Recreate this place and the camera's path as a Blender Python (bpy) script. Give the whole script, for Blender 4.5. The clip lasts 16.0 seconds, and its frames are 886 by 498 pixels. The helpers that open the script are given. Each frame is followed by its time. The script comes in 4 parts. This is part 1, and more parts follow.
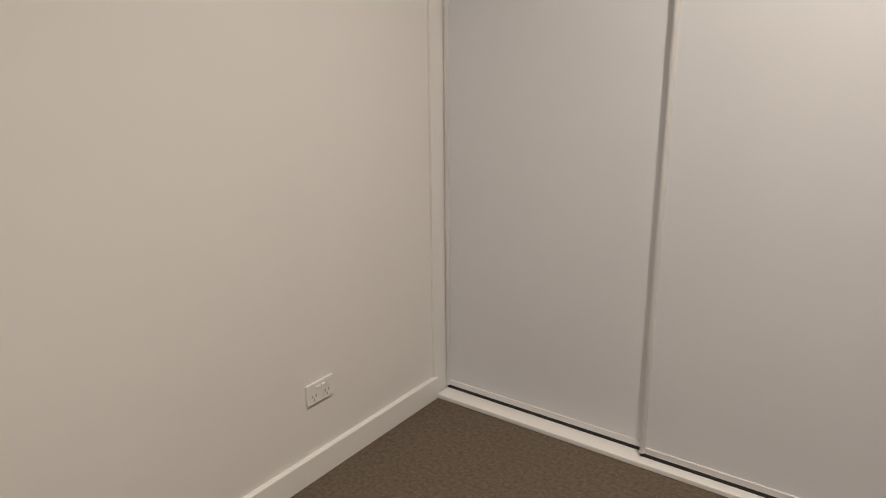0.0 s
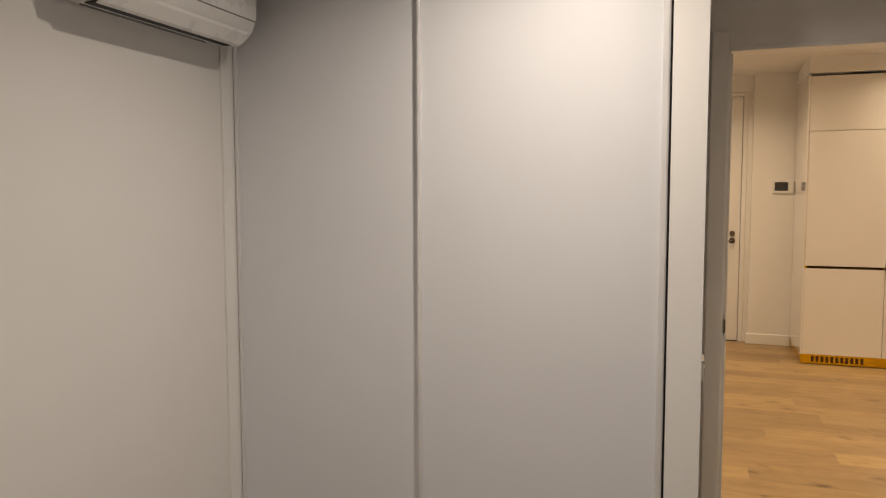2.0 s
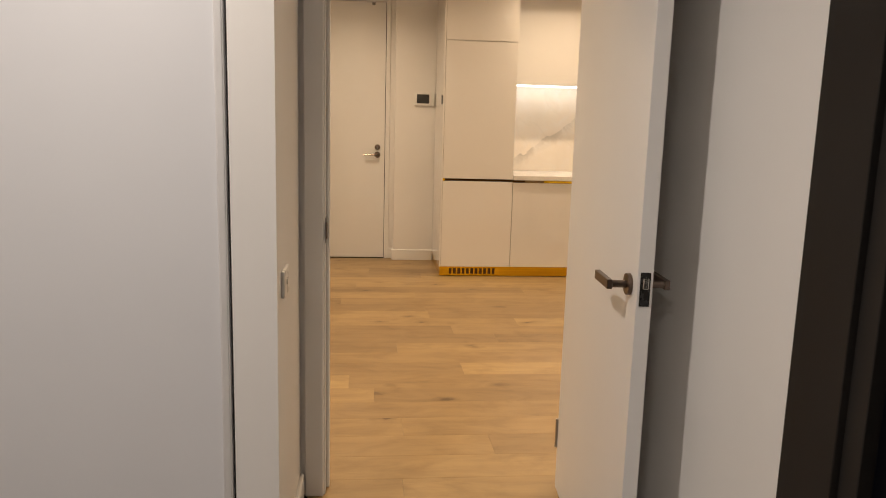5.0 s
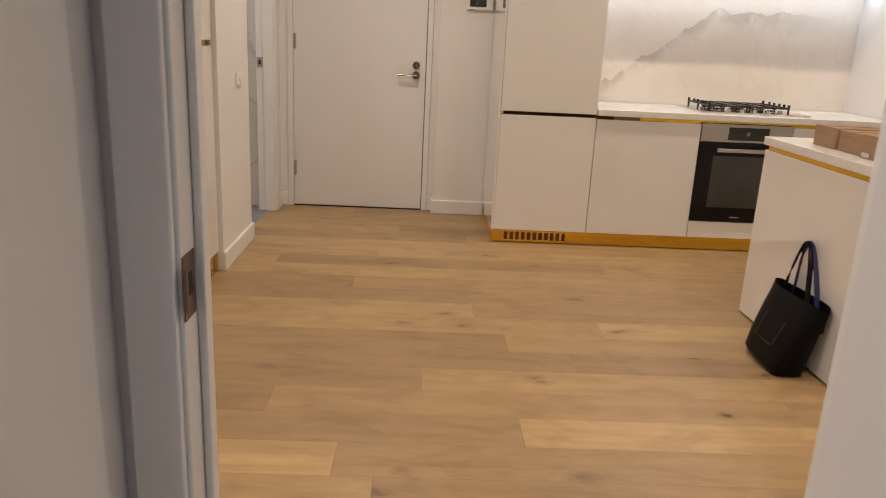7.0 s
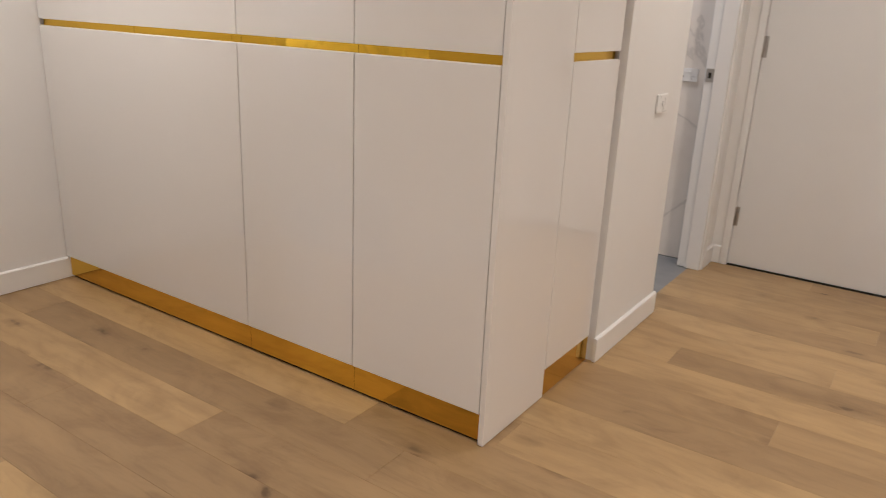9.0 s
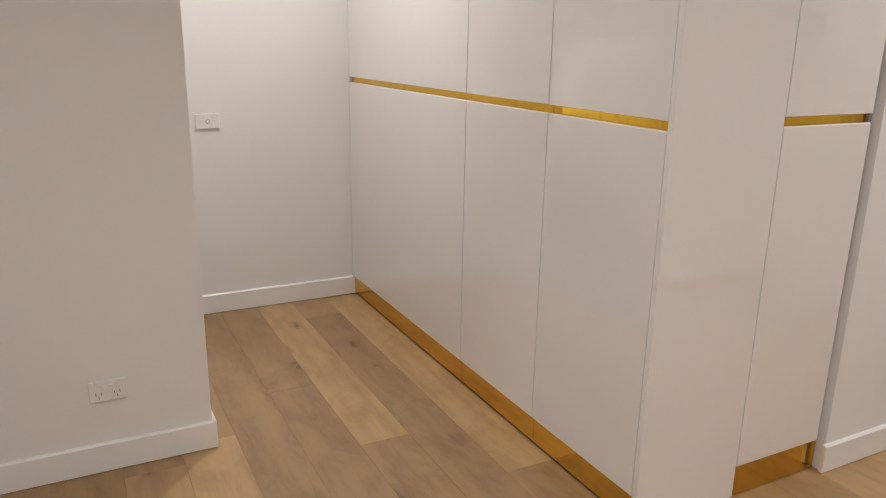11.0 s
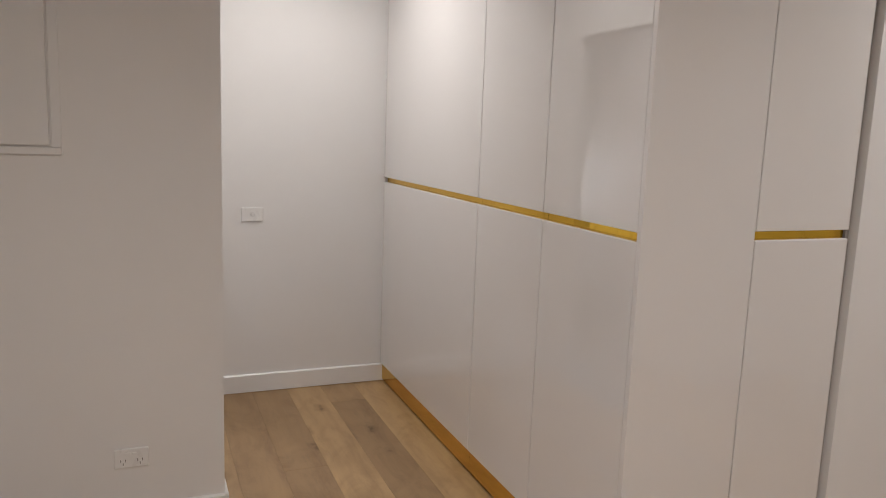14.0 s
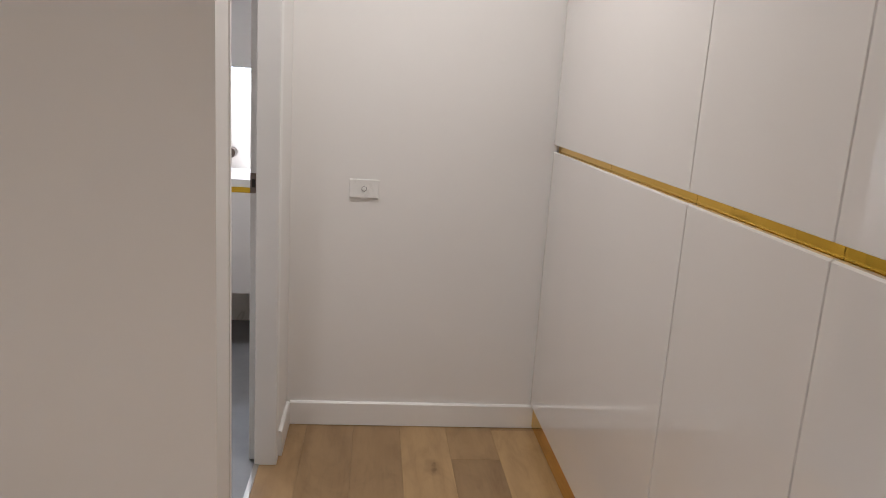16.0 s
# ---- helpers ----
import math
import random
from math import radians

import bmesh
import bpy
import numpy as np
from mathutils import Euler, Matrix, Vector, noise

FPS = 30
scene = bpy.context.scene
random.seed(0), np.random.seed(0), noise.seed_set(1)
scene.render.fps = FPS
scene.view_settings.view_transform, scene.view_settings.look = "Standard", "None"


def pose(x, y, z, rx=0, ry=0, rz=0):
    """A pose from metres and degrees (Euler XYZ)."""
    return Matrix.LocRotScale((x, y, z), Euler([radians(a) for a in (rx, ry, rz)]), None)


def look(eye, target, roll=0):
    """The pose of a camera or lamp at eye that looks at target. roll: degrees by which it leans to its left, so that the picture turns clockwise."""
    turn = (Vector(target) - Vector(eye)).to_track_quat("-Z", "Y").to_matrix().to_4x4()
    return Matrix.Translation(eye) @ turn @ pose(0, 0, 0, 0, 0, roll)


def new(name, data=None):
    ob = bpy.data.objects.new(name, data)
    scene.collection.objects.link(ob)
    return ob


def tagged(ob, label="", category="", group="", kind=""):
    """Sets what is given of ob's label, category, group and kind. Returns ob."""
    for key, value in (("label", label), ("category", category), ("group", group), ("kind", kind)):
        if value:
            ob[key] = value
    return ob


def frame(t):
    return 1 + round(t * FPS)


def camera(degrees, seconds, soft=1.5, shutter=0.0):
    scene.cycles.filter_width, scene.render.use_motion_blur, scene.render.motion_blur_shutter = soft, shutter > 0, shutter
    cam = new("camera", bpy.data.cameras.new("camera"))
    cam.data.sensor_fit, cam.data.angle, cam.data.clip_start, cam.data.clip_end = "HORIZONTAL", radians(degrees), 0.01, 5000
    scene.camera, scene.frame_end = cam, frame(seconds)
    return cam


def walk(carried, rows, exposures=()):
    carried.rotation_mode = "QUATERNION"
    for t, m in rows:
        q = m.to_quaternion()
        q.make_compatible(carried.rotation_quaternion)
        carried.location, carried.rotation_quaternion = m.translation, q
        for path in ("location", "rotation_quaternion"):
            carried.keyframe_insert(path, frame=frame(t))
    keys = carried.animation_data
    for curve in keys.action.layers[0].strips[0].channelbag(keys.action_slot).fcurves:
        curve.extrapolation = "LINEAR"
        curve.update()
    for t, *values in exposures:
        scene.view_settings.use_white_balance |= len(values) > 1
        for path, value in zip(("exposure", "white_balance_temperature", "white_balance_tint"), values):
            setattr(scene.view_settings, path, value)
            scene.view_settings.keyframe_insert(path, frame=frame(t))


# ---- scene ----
cam = camera(62.0, 16.0, soft=1.0, shutter=0.15)
PATH = [
    (0, (0.426, -4.952, 1.415), (-0.697, -3.406, 0.827), -0.6),
    (0.5, (0.577, -5.114, 1.437), (-0.34, -3.416, 0.909), -0.1),
    (1, (0.604, -5.226, 1.452), (-0.194, -3.438, 1.042), 0.2),
    (1.5, (0.666, -5.325, 1.538), (-0.107, -3.506, 1.232), -0.2),
    (2, (0.679, -5.413, 1.506), (0.03, -3.528, 1.352), -0.1),
    (2.5, (0.683, -5.441, 1.518), (0.233, -3.495, 1.417), -0.1),
    (3, (0.69, -5.46, 1.493), (0.46, -3.476, 1.388), 0.2),
    (3.5, (0.719, -5.452, 1.439), (0.688, -3.457, 1.296), 0.5),
    (4, (0.807, -5.243, 1.374), (0.945, -3.26, 1.153), 0.8),
    (4.2, (0.842, -5.159, 1.369), (1.032, -3.183, 1.123), 1.0),
    (6.5, (1.033, -3.499, 1.219), (1.218, -1.569, 0.73), 2.7),
    (7, (1.08, -3.088, 1.27), (1.149, -1.164, 0.727), 2.8),
    (7.5, (1.109, -2.689, 1.278), (0.984, -0.776, 0.711), 2.6),
    (8, (1.032, -2.315, 1.286), (0.635, -0.442, 0.708), 2.5),
    (8.5, (1.038, -2.034, 1.308), (0.292, -0.279, 0.704), 2.6),
    (9, (1.017, -1.796, 1.327), (-0.044, -0.215, 0.713), 2.6),
    (9.5, (1.025, -1.606, 1.332), (-0.357, -0.299, 0.712), 2.9),
    (9.7, (1.034, -1.544, 1.341), (-0.451, -0.356, 0.721), 2.8),
    (11.8, (1.707, -1.349, 1.462), (-0.032, -0.504, 0.948), 0.6),
    (12, (1.757, -1.335, 1.479), (0.013, -0.482, 1.0), 0.5),
    (12.5, (1.829, -1.342, 1.509), (0.066, -0.471, 1.14), 0.8),
    (13, (1.862, -1.36, 1.527), (0.08, -0.503, 1.228), 1.3),
    (13.5, (1.831, -1.342, 1.511), (0.027, -0.524, 1.232), 1.6),
    (14, (1.681, -1.284, 1.473), (-0.149, -0.537, 1.166), 2.1),
    (14.5, (1.414, -1.196, 1.45), (-0.447, -0.55, 1.106), 2.6),
    (15, (1.131, -1.03, 1.427), (-0.757, -0.497, 1.04), 2.9),
    (15.5, (0.829, -0.813, 1.434), (-1.094, -0.472, 1.003), 3.4),
    (16, (0.5, -0.71, 1.416), (-1.444, -0.514, 0.987), 3.6),
]
walk(cam, [(t, look(e, a, r)) for t, e, a, r in PATH], exposures=[
    (0.0, 1.12, 6150, 9), (1.0, 1.07, 6200, 9), (2.5, 0.82, 6300, 10), (3.2, 0.84, 6300, 10), (4.2, 1.0, 6150, 10.5), (6.3, 0.88, 5650, 11), (7.0, 0.86, 5020, 11), (8.0, 1.04, 4780, 12), (9.0, 1.03, 4620, 10.5),
    (9.7, 1.0, 4590, 10), (12.0, 0.93, 4420, 10), (13.5, 0.7, 4400, 10), (14.5, 0.66, 4420, 10), (16.0, 0.68, 4430, 10)])

# ---- night outside, lamps ----
world = bpy.data.worlds.new("night")
scene.world = world
world.use_nodes = True
world.node_tree.nodes["Background"].inputs[0].default_value = (0.010, 0.014, 0.03, 1)
world.node_tree.nodes["Background"].inputs[1].default_value = 0.25

CEIL = 2.64
WARM = (1.0, 0.71, 0.42)
COOL = (1.0, 0.84, 0.68)
DOWNLIGHTS = [  # x, y, watts, colour
    (0.28, -3.55, 11.2, COOL), (0.37, -5.55, 11.2, COOL),
    (-1.60, -0.58, 8.6, WARM), (0.75, 1.30, 8.2, WARM), (1.0, -1.22, 11.5, WARM),
    (2.63, 1.30, 6.6, WARM), (3.75, 1.30, 6.2, WARM), (2.60, -1.25, 8.0, WARM), (4.6, -1.0, 9.0, WARM)]
BATH_LIGHTS = [(-2.7, -1.70, 6.5, (1.0, 0.74, 0.49)), (-0.9, 1.95, 5.6, (1.0, 0.79, 0.58))]


def lamp(name, x, y, z, watts, colour, size=0.085, spread=150):
    d = bpy.data.lights.new(name, "AREA")
    d.shape, d.size, d.energy, d.color, d.spread = "DISK", size, watts, colour, radians(spread)
    ob = new(name, d)
    ob.matrix_basis = pose(x, y, z)
    return ob


for x, y, w, c in DOWNLIGHTS + BATH_LIGHTS:
    lamp("downlight_lamp", x, y, CEIL - 0.016, w, c)
strip = bpy.data.lights.new("led_strip_lamp", "AREA")
strip.shape, strip.size, strip.size_y, strip.energy, strip.color = "RECTANGLE", 1.98, 0.012, 0.75, (1.0, 0.80, 0.56)
new("led_strip_lamp", strip).matrix_basis = pose(3.2, 2.19, 1.686)
vanity = bpy.data.lights.new("vanity_led_lamp", "AREA")
vanity.shape, vanity.size, vanity.size_y, vanity.energy, vanity.color = "RECTANGLE", 0.02, 0.7, 3.4, (1.0, 0.80, 0.58)
new("vanity_led_lamp", vanity).matrix_basis = pose(-3.67, -1.52, 1.435)


# ---- materials ----
def nodes_of(name):
    m = bpy.data.materials.new(name)
    m.use_nodes = True
    t = m.node_tree
    return m, t, t.nodes["Principled BSDF"]


def add(t, kind, **kw):
    n = t.nodes.new(kind)
    for k, v in kw.items():
        n.inputs[k].default_value = v
    return n


def surface(name, a, b, rough, scale=6.0, fine=90.0, bump=0.1, depth=0.002, metal=0.0, rvar=0.06, coat=0.0, stretch=(1, 1, 1), spec=0.5):
    """Two colours mixed by coarse noise, fine noise for bump and gloss."""
    m, t, p = nodes_of(name)
    L = t.links.new
    co = add(t, "ShaderNodeTexCoord")
    mp = add(t, "ShaderNodeMapping", Scale=stretch)
    L(co.outputs["Object"], mp.inputs["Vector"])
    n1 = add(t, "ShaderNodeTexNoise", Scale=scale, Detail=4.0, Roughness=0.6)
    n2 = add(t, "ShaderNodeTexNoise", Scale=fine, Detail=3.0, Roughness=0.6)
    L(mp.outputs[0], n1.inputs["Vector"])
    L(mp.outputs[0], n2.inputs["Vector"])
    r = t.nodes.new("ShaderNodeValToRGB")
    r.color_ramp.elements[0].position, r.color_ramp.elements[1].position = 0.32, 0.68
    r.color_ramp.elements[0].color, r.color_ramp.elements[1].color = (*a, 1), (*b, 1)
    L(n1.outputs["Fac"], r.inputs[0])
    L(r.outputs[0], p.inputs["Base Color"])
    mr = add(t, "ShaderNodeMapRange", **{"To Min": max(0.0, rough - rvar), "To Max": rough + rvar})
    L(n1.outputs["Fac"], mr.inputs["Value"])
    L(mr.outputs[0], p.inputs["Roughness"])
    p.inputs["Metallic"].default_value = metal
    p.inputs["Coat Weight"].default_value = coat
    p.inputs["Coat Roughness"].default_value = 0.012
    p.inputs["Specular IOR Level"].default_value = spec
    if bump:
        bp = add(t, "ShaderNodeBump", Strength=bump, Distance=depth)
        L(n2.outputs["Fac"], bp.inputs["Height"])
        L(bp.outputs[0], p.inputs["Normal"])
    return m


def plain_glow(name, colour, strength):
    m, t, p = nodes_of(name)
    p.inputs["Base Color"].default_value = (*colour, 1)
    p.inputs["Emission Color"].default_value = (*colour, 1)
    p.inputs["Emission Strength"].default_value = strength
    return m


PAINT = surface("wall_paint", (0.775, 0.765, 0.75), (0.80, 0.79, 0.775), 0.62, 1.3, 140, 0.12, 0.0008)
CEILING_PAINT = surface("ceiling_paint", (0.79, 0.78, 0.765), (0.82, 0.81, 0.795), 0.8, 1.2, 120, 0.1, 0.0008)
TRIM = surface("trim_paint", (0.79, 0.785, 0.775), (0.82, 0.815, 0.80), 0.32, 2.0, 60, 0.05, 0.0006)
DOOR_PAINT = surface("door_paint", (0.77, 0.765, 0.755), (0.80, 0.795, 0.785), 0.38, 1.5, 75, 0.08, 0.0006)
WARDROBE = surface("wardrobe_panel", (0.685, 0.70, 0.735), (0.715, 0.73, 0.765), 0.34, 1.0, 220, 0.06, 0.0004)
ALU = surface("white_aluminium", (0.72, 0.72, 0.73), (0.78, 0.78, 0.79), 0.3, 4, 120, 0.03, 0.0004, metal=0.25)
GLOSS = surface("gloss_white_panel", (0.785, 0.77, 0.75), (0.805, 0.79, 0.77), 0.016, 0.8, 1.3, 0.006, 0.002, rvar=0.006, coat=0.9)
# carcass painted near-black: the shade inside the door gaps is in its colour
CARCASS_SHADE = surface("shaded_carcass_board", (0.05, 0.047, 0.044), (0.07, 0.066, 0.06), 0.8, 5, 120, 0.05, 0.0004)
BROWN = surface("brown_void", (0.08, 0.04, 0.012), (0.11, 0.055, 0.018), 0.85, 6, 80, 0.1, 0.001, spec=0.1)
BRONZE = surface("dull_bronze", (0.30, 0.20, 0.085), (0.35, 0.24, 0.11), 0.45, 6, 80, 0.05, 0.0006)
GOLD = surface("mirror_gold", (0.70, 0.445, 0.012), (0.75, 0.48, 0.016), 0.025, 3, 9, 0.008, 0.001, metal=1.0, rvar=0.01)
STONE = surface("white_stone_bench", (0.76, 0.75, 0.735), (0.82, 0.81, 0.795), 0.22, 14, 160, 0.02, 0.0003)
POLISHED = surface("polished_steel", (0.66, 0.64, 0.60), (0.72, 0.70, 0.66), 0.12, 4, 60, 0.03, 0.0003, metal=1.0)
STEEL = surface("brushed_steel", (0.47, 0.45, 0.42), (0.51, 0.49, 0.46), 0.32, 3, 60, 0.08, 0.0004, metal=1.0, stretch=(1, 12, 12))
CHROME = surface("satin_nickel", (0.15, 0.115, 0.095), (0.20, 0.16, 0.135), 0.3, 8, 90, 0.03, 0.0003, metal=1.0)
BLACK_GLASS = surface("black_oven_glass", (0.008, 0.008, 0.009), (0.014, 0.014, 0.015), 0.06, 3, 30, 0.0, 0.0, rvar=0.03, spec=0.22)
OVEN_WINDOW = surface("oven_window_glass", (0.045, 0.045, 0.043), (0.06, 0.06, 0.056), 0.1, 3, 30, 0.0, 0.0, rvar=0.03)
IRON = surface("cast_iron", (0.012, 0.012, 0.012), (0.03, 0.03, 0.03), 0.27, 20, 180, 0.3, 0.001)
PLASTIC = surface("white_plastic", (0.78, 0.775, 0.76), (0.82, 0.815, 0.80), 0.28, 6, 120, 0.03, 0.0003)
GREY_PLASTIC = surface("grey_plastic", (0.16, 0.16, 0.165), (0.22, 0.22, 0.225), 0.4, 6, 120, 0.03, 0.0003)
DARK = surface("dark_void", (0.012, 0.012, 0.012), (0.02, 0.02, 0.02), 0.7, 6, 80, 0.1, 0.001)
SCREEN = surface("screen_glass", (0.02, 0.02, 0.022), (0.03, 0.03, 0.032), 0.08, 4, 40, 0.0, 0.0, rvar=0.02)
FRAME_DARK = surface("bronze_window_frame", (0.013, 0.0115, 0.0105), (0.018, 0.016, 0.015), 0.5, 5, 160, 0.08, 0.0004, spec=0.25)
SASH_BLACK = surface("black_sash", (0.0022, 0.0022, 0.004), (0.004, 0.004, 0.006), 0.3, 5, 120, 0.02, 0.0003, spec=0.04)
HANDLE_GREY = surface("dull_grey_metal", (0.035, 0.033, 0.034), (0.05, 0.047, 0.048), 0.4, 6, 120, 0.03, 0.0003)
LEATHER = surface("black_leather", (0.0025, 0.0025, 0.003), (0.005, 0.0045, 0.005), 0.32, 9, 210, 0.3, 0.0010, spec=0.09)
# grey for a shaded gap, not a finish of its own
SHADOW_STRIP = surface("shaded_gap_grey", (0.34, 0.32, 0.30), (0.38, 0.36, 0.34), 0.5, 6, 90, 0.05, 0.0004)
NAVY = surface("navy_strap", (0.012, 0.014, 0.07), (0.02, 0.024, 0.11), 0.45, 9, 160, 0.2, 0.001)
CARDBOARD = surface("cardboard", (0.30, 0.19, 0.105), (0.37, 0.24, 0.135), 0.8, 7, 130, 0.25, 0.0008, stretch=(1, 1, 6))
PAPER = surface("paper_label", (0.72, 0.71, 0.68), (0.78, 0.77, 0.74), 0.6, 9, 80, 0.05, 0.0003)
CARPET = surface("brown_carpet", (0.135, 0.108, 0.082), (0.235, 0.190, 0.146), 0.95, 75, 420, 1.0, 0.006, spec=0.1)
TILE = surface("grey_floor_tile", (0.20, 0.205, 0.21), (0.26, 0.265, 0.27), 0.45, 5, 90, 0.08, 0.0006)
LENS = plain_glow("lamp_lens", (1.0, 0.86, 0.68), 9.0)
LED = plain_glow("led_diffuser", (1.0, 0.93, 0.82), 4.0)


def glass_material():
    m, t, p = nodes_of("window_glass")
    p.inputs["Base Color"].default_value = (0.93, 0.96, 0.98, 1)
    p.inputs["Transmission Weight"].default_value = 1.0
    p.inputs["Roughness"].default_value = 0.01
    p.inputs["IOR"].default_value = 1.45
    return m


def mirror_material():
    m, t, p = nodes_of("mirror")
    p.inputs["Base Color"].default_value = (0.86, 0.87, 0.87, 1)
    p.inputs["Metallic"].default_value = 1.0
    p.inputs["Roughness"].default_value = 0.02
    return m


def oak_material():
    """Limed oak: long grain, a tone per plank, dark cracked knots."""
    m, t, p = nodes_of("oak_plank")
    L = t.links.new
    co = add(t, "ShaderNodeTexCoord")
    info = t.nodes.new("ShaderNodeObjectInfo")
    off = t.nodes.new("ShaderNodeVectorMath")
    off.operation = "MULTIPLY_ADD"
    comb = t.nodes.new("ShaderNodeCombineXYZ")
    for k in range(3):
        L(info.outputs["Random"], comb.inputs[k])
    L(comb.outputs[0], off.inputs[0])
    off.inputs[1].default_value = (37.0, 23.0, 11.0)
    L(co.outputs["Object"], off.inputs[2])

    def mapped(scale):
        mp = add(t, "ShaderNodeMapping", Scale=scale)
        L(off.outputs[0], mp.inputs["Vector"])
        return mp.outputs[0]

    grain = add(t, "ShaderNodeTexNoise", Scale=1.0, Detail=6.0, Roughness=0.65, Distortion=0.6)
    L(mapped((4.5, 40.0, 20.0)), grain.inputs["Vector"])
    cloud = add(t, "ShaderNodeTexNoise", Scale=1.0, Detail=5.0, Roughness=0.62, Distortion=0.8)
    L(mapped((3.2, 7.0, 6.0)), cloud.inputs["Vector"])
    knots = add(t, "ShaderNodeTexVoronoi", Scale=1.0, Randomness=1.0)
    warp = add(t, "ShaderNodeTexNoise", Scale=14.0, Detail=3.0)
    L(off.outputs[0], warp.inputs["Vector"])
    mixv = t.nodes.new("ShaderNodeVectorMath")
    mixv.operation = "MULTIPLY_ADD"
    L(warp.outputs["Color"], mixv.inputs[0])
    mixv.inputs[1].default_value = (0.5, 0.28, 0.0)
    L(mapped((3.4, 5.8, 0.0)), mixv.inputs[2])
    L(mixv.outputs[0], knots.inputs["Vector"])

    def ramp(src, stops):
        r = t.nodes.new("ShaderNodeValToRGB")
        e = r.color_ramp.elements
        while len(e) < len(stops):
            e.new(0.5)
        for el, (pos, c) in zip(e, stops):
            el.position, el.color = pos, (*c, 1)
        L(src, r.inputs[0])
        return r.outputs[0]

    def mix(kind, fac, a, b):
        n = t.nodes.new("ShaderNodeMix")
        n.data_type, n.blend_type = "RGBA", kind
        for s, v in ((n.inputs[0], fac), (n.inputs[6], a), (n.inputs[7], b)):
            if isinstance(v, (int, float)):
                s.default_value = v
            else:
                L(v, s)
        return n.outputs[2]

    shade = t.nodes.new("ShaderNodeSeparateColor")
    L(info.outputs["Color"], shade.inputs[0])
    tone = ramp(shade.outputs[0], [(0.0, (0.288, 0.192, 0.088)), (0.35, (0.346, 0.233, 0.105)), (0.7, (0.394, 0.269, 0.120)), (1.0, (0.446, 0.309, 0.136))])
    g = ramp(grain.outputs["Fac"], [(0.27, (0.84, 0.82, 0.79)), (0.5, (1.0, 1.0, 1.0)), (0.78, (1.06, 1.06, 1.05))])
    c = ramp(cloud.outputs["Fac"], [(0.30, (0.78, 0.755, 0.73)), (0.52, (1.0, 1.0, 1.0)), (0.75, (1.11, 1.11, 1.10))])
    base = mix("MULTIPLY", 1.0, mix("MULTIPLY", 0.85, tone, g), c)
    arch = add(t, "ShaderNodeTexWave", Scale=1.0, Distortion=11.0, Detail=4.0)
    arch.bands_direction = "Y"
    arch.inputs["Detail Scale"].default_value = 0.7
    L(mapped((0.45, 2.6, 0.0)), arch.inputs["Vector"])
    base = mix("MULTIPLY", 0.35, base, ramp(arch.outputs["Fac"], [(0.0, (0.86, 0.83, 0.80)), (0.35, (1.0, 1.0, 1.0)), (1.0, (1.05, 1.05, 1.04))]))
    ring = ramp(knots.outputs["Distance"], [(0.0, (1, 1, 1)), (0.06, (0.95, 0.95, 0.95)), (0.11, (0.36, 0.36, 0.36)), (0.25, (0, 0, 0))])
    sep = t.nodes.new("ShaderNodeSeparateColor")
    L(knots.outputs["Color"], sep.inputs[0])
    pick = ramp(sep.outputs[0], [(0.33, (0, 0, 0)), (0.62, (1, 1, 1))])
    amount = mix("MULTIPLY", 1.0, ring, pick)
    dark = mix("MULTIPLY", 1.0, base, ramp(grain.outputs["Fac"], [(0.3, (0.17, 0.13, 0.10)), (0.7, (0.42, 0.36, 0.31))]))
    L(mix("MIX", amount, base, dark), p.inputs["Base Color"])
    mr = add(t, "ShaderNodeMapRange", **{"To Min": 0.36, "To Max": 0.52})
    L(grain.outputs["Fac"], mr.inputs["Value"])
    L(mr.outputs[0], p.inputs["Roughness"])
    bp = add(t, "ShaderNodeBump", Strength=0.32, Distance=0.0012)
    L(grain.outputs["Fac"], bp.inputs["Height"])
    L(bp.outputs[0], p.inputs["Normal"])
    return m


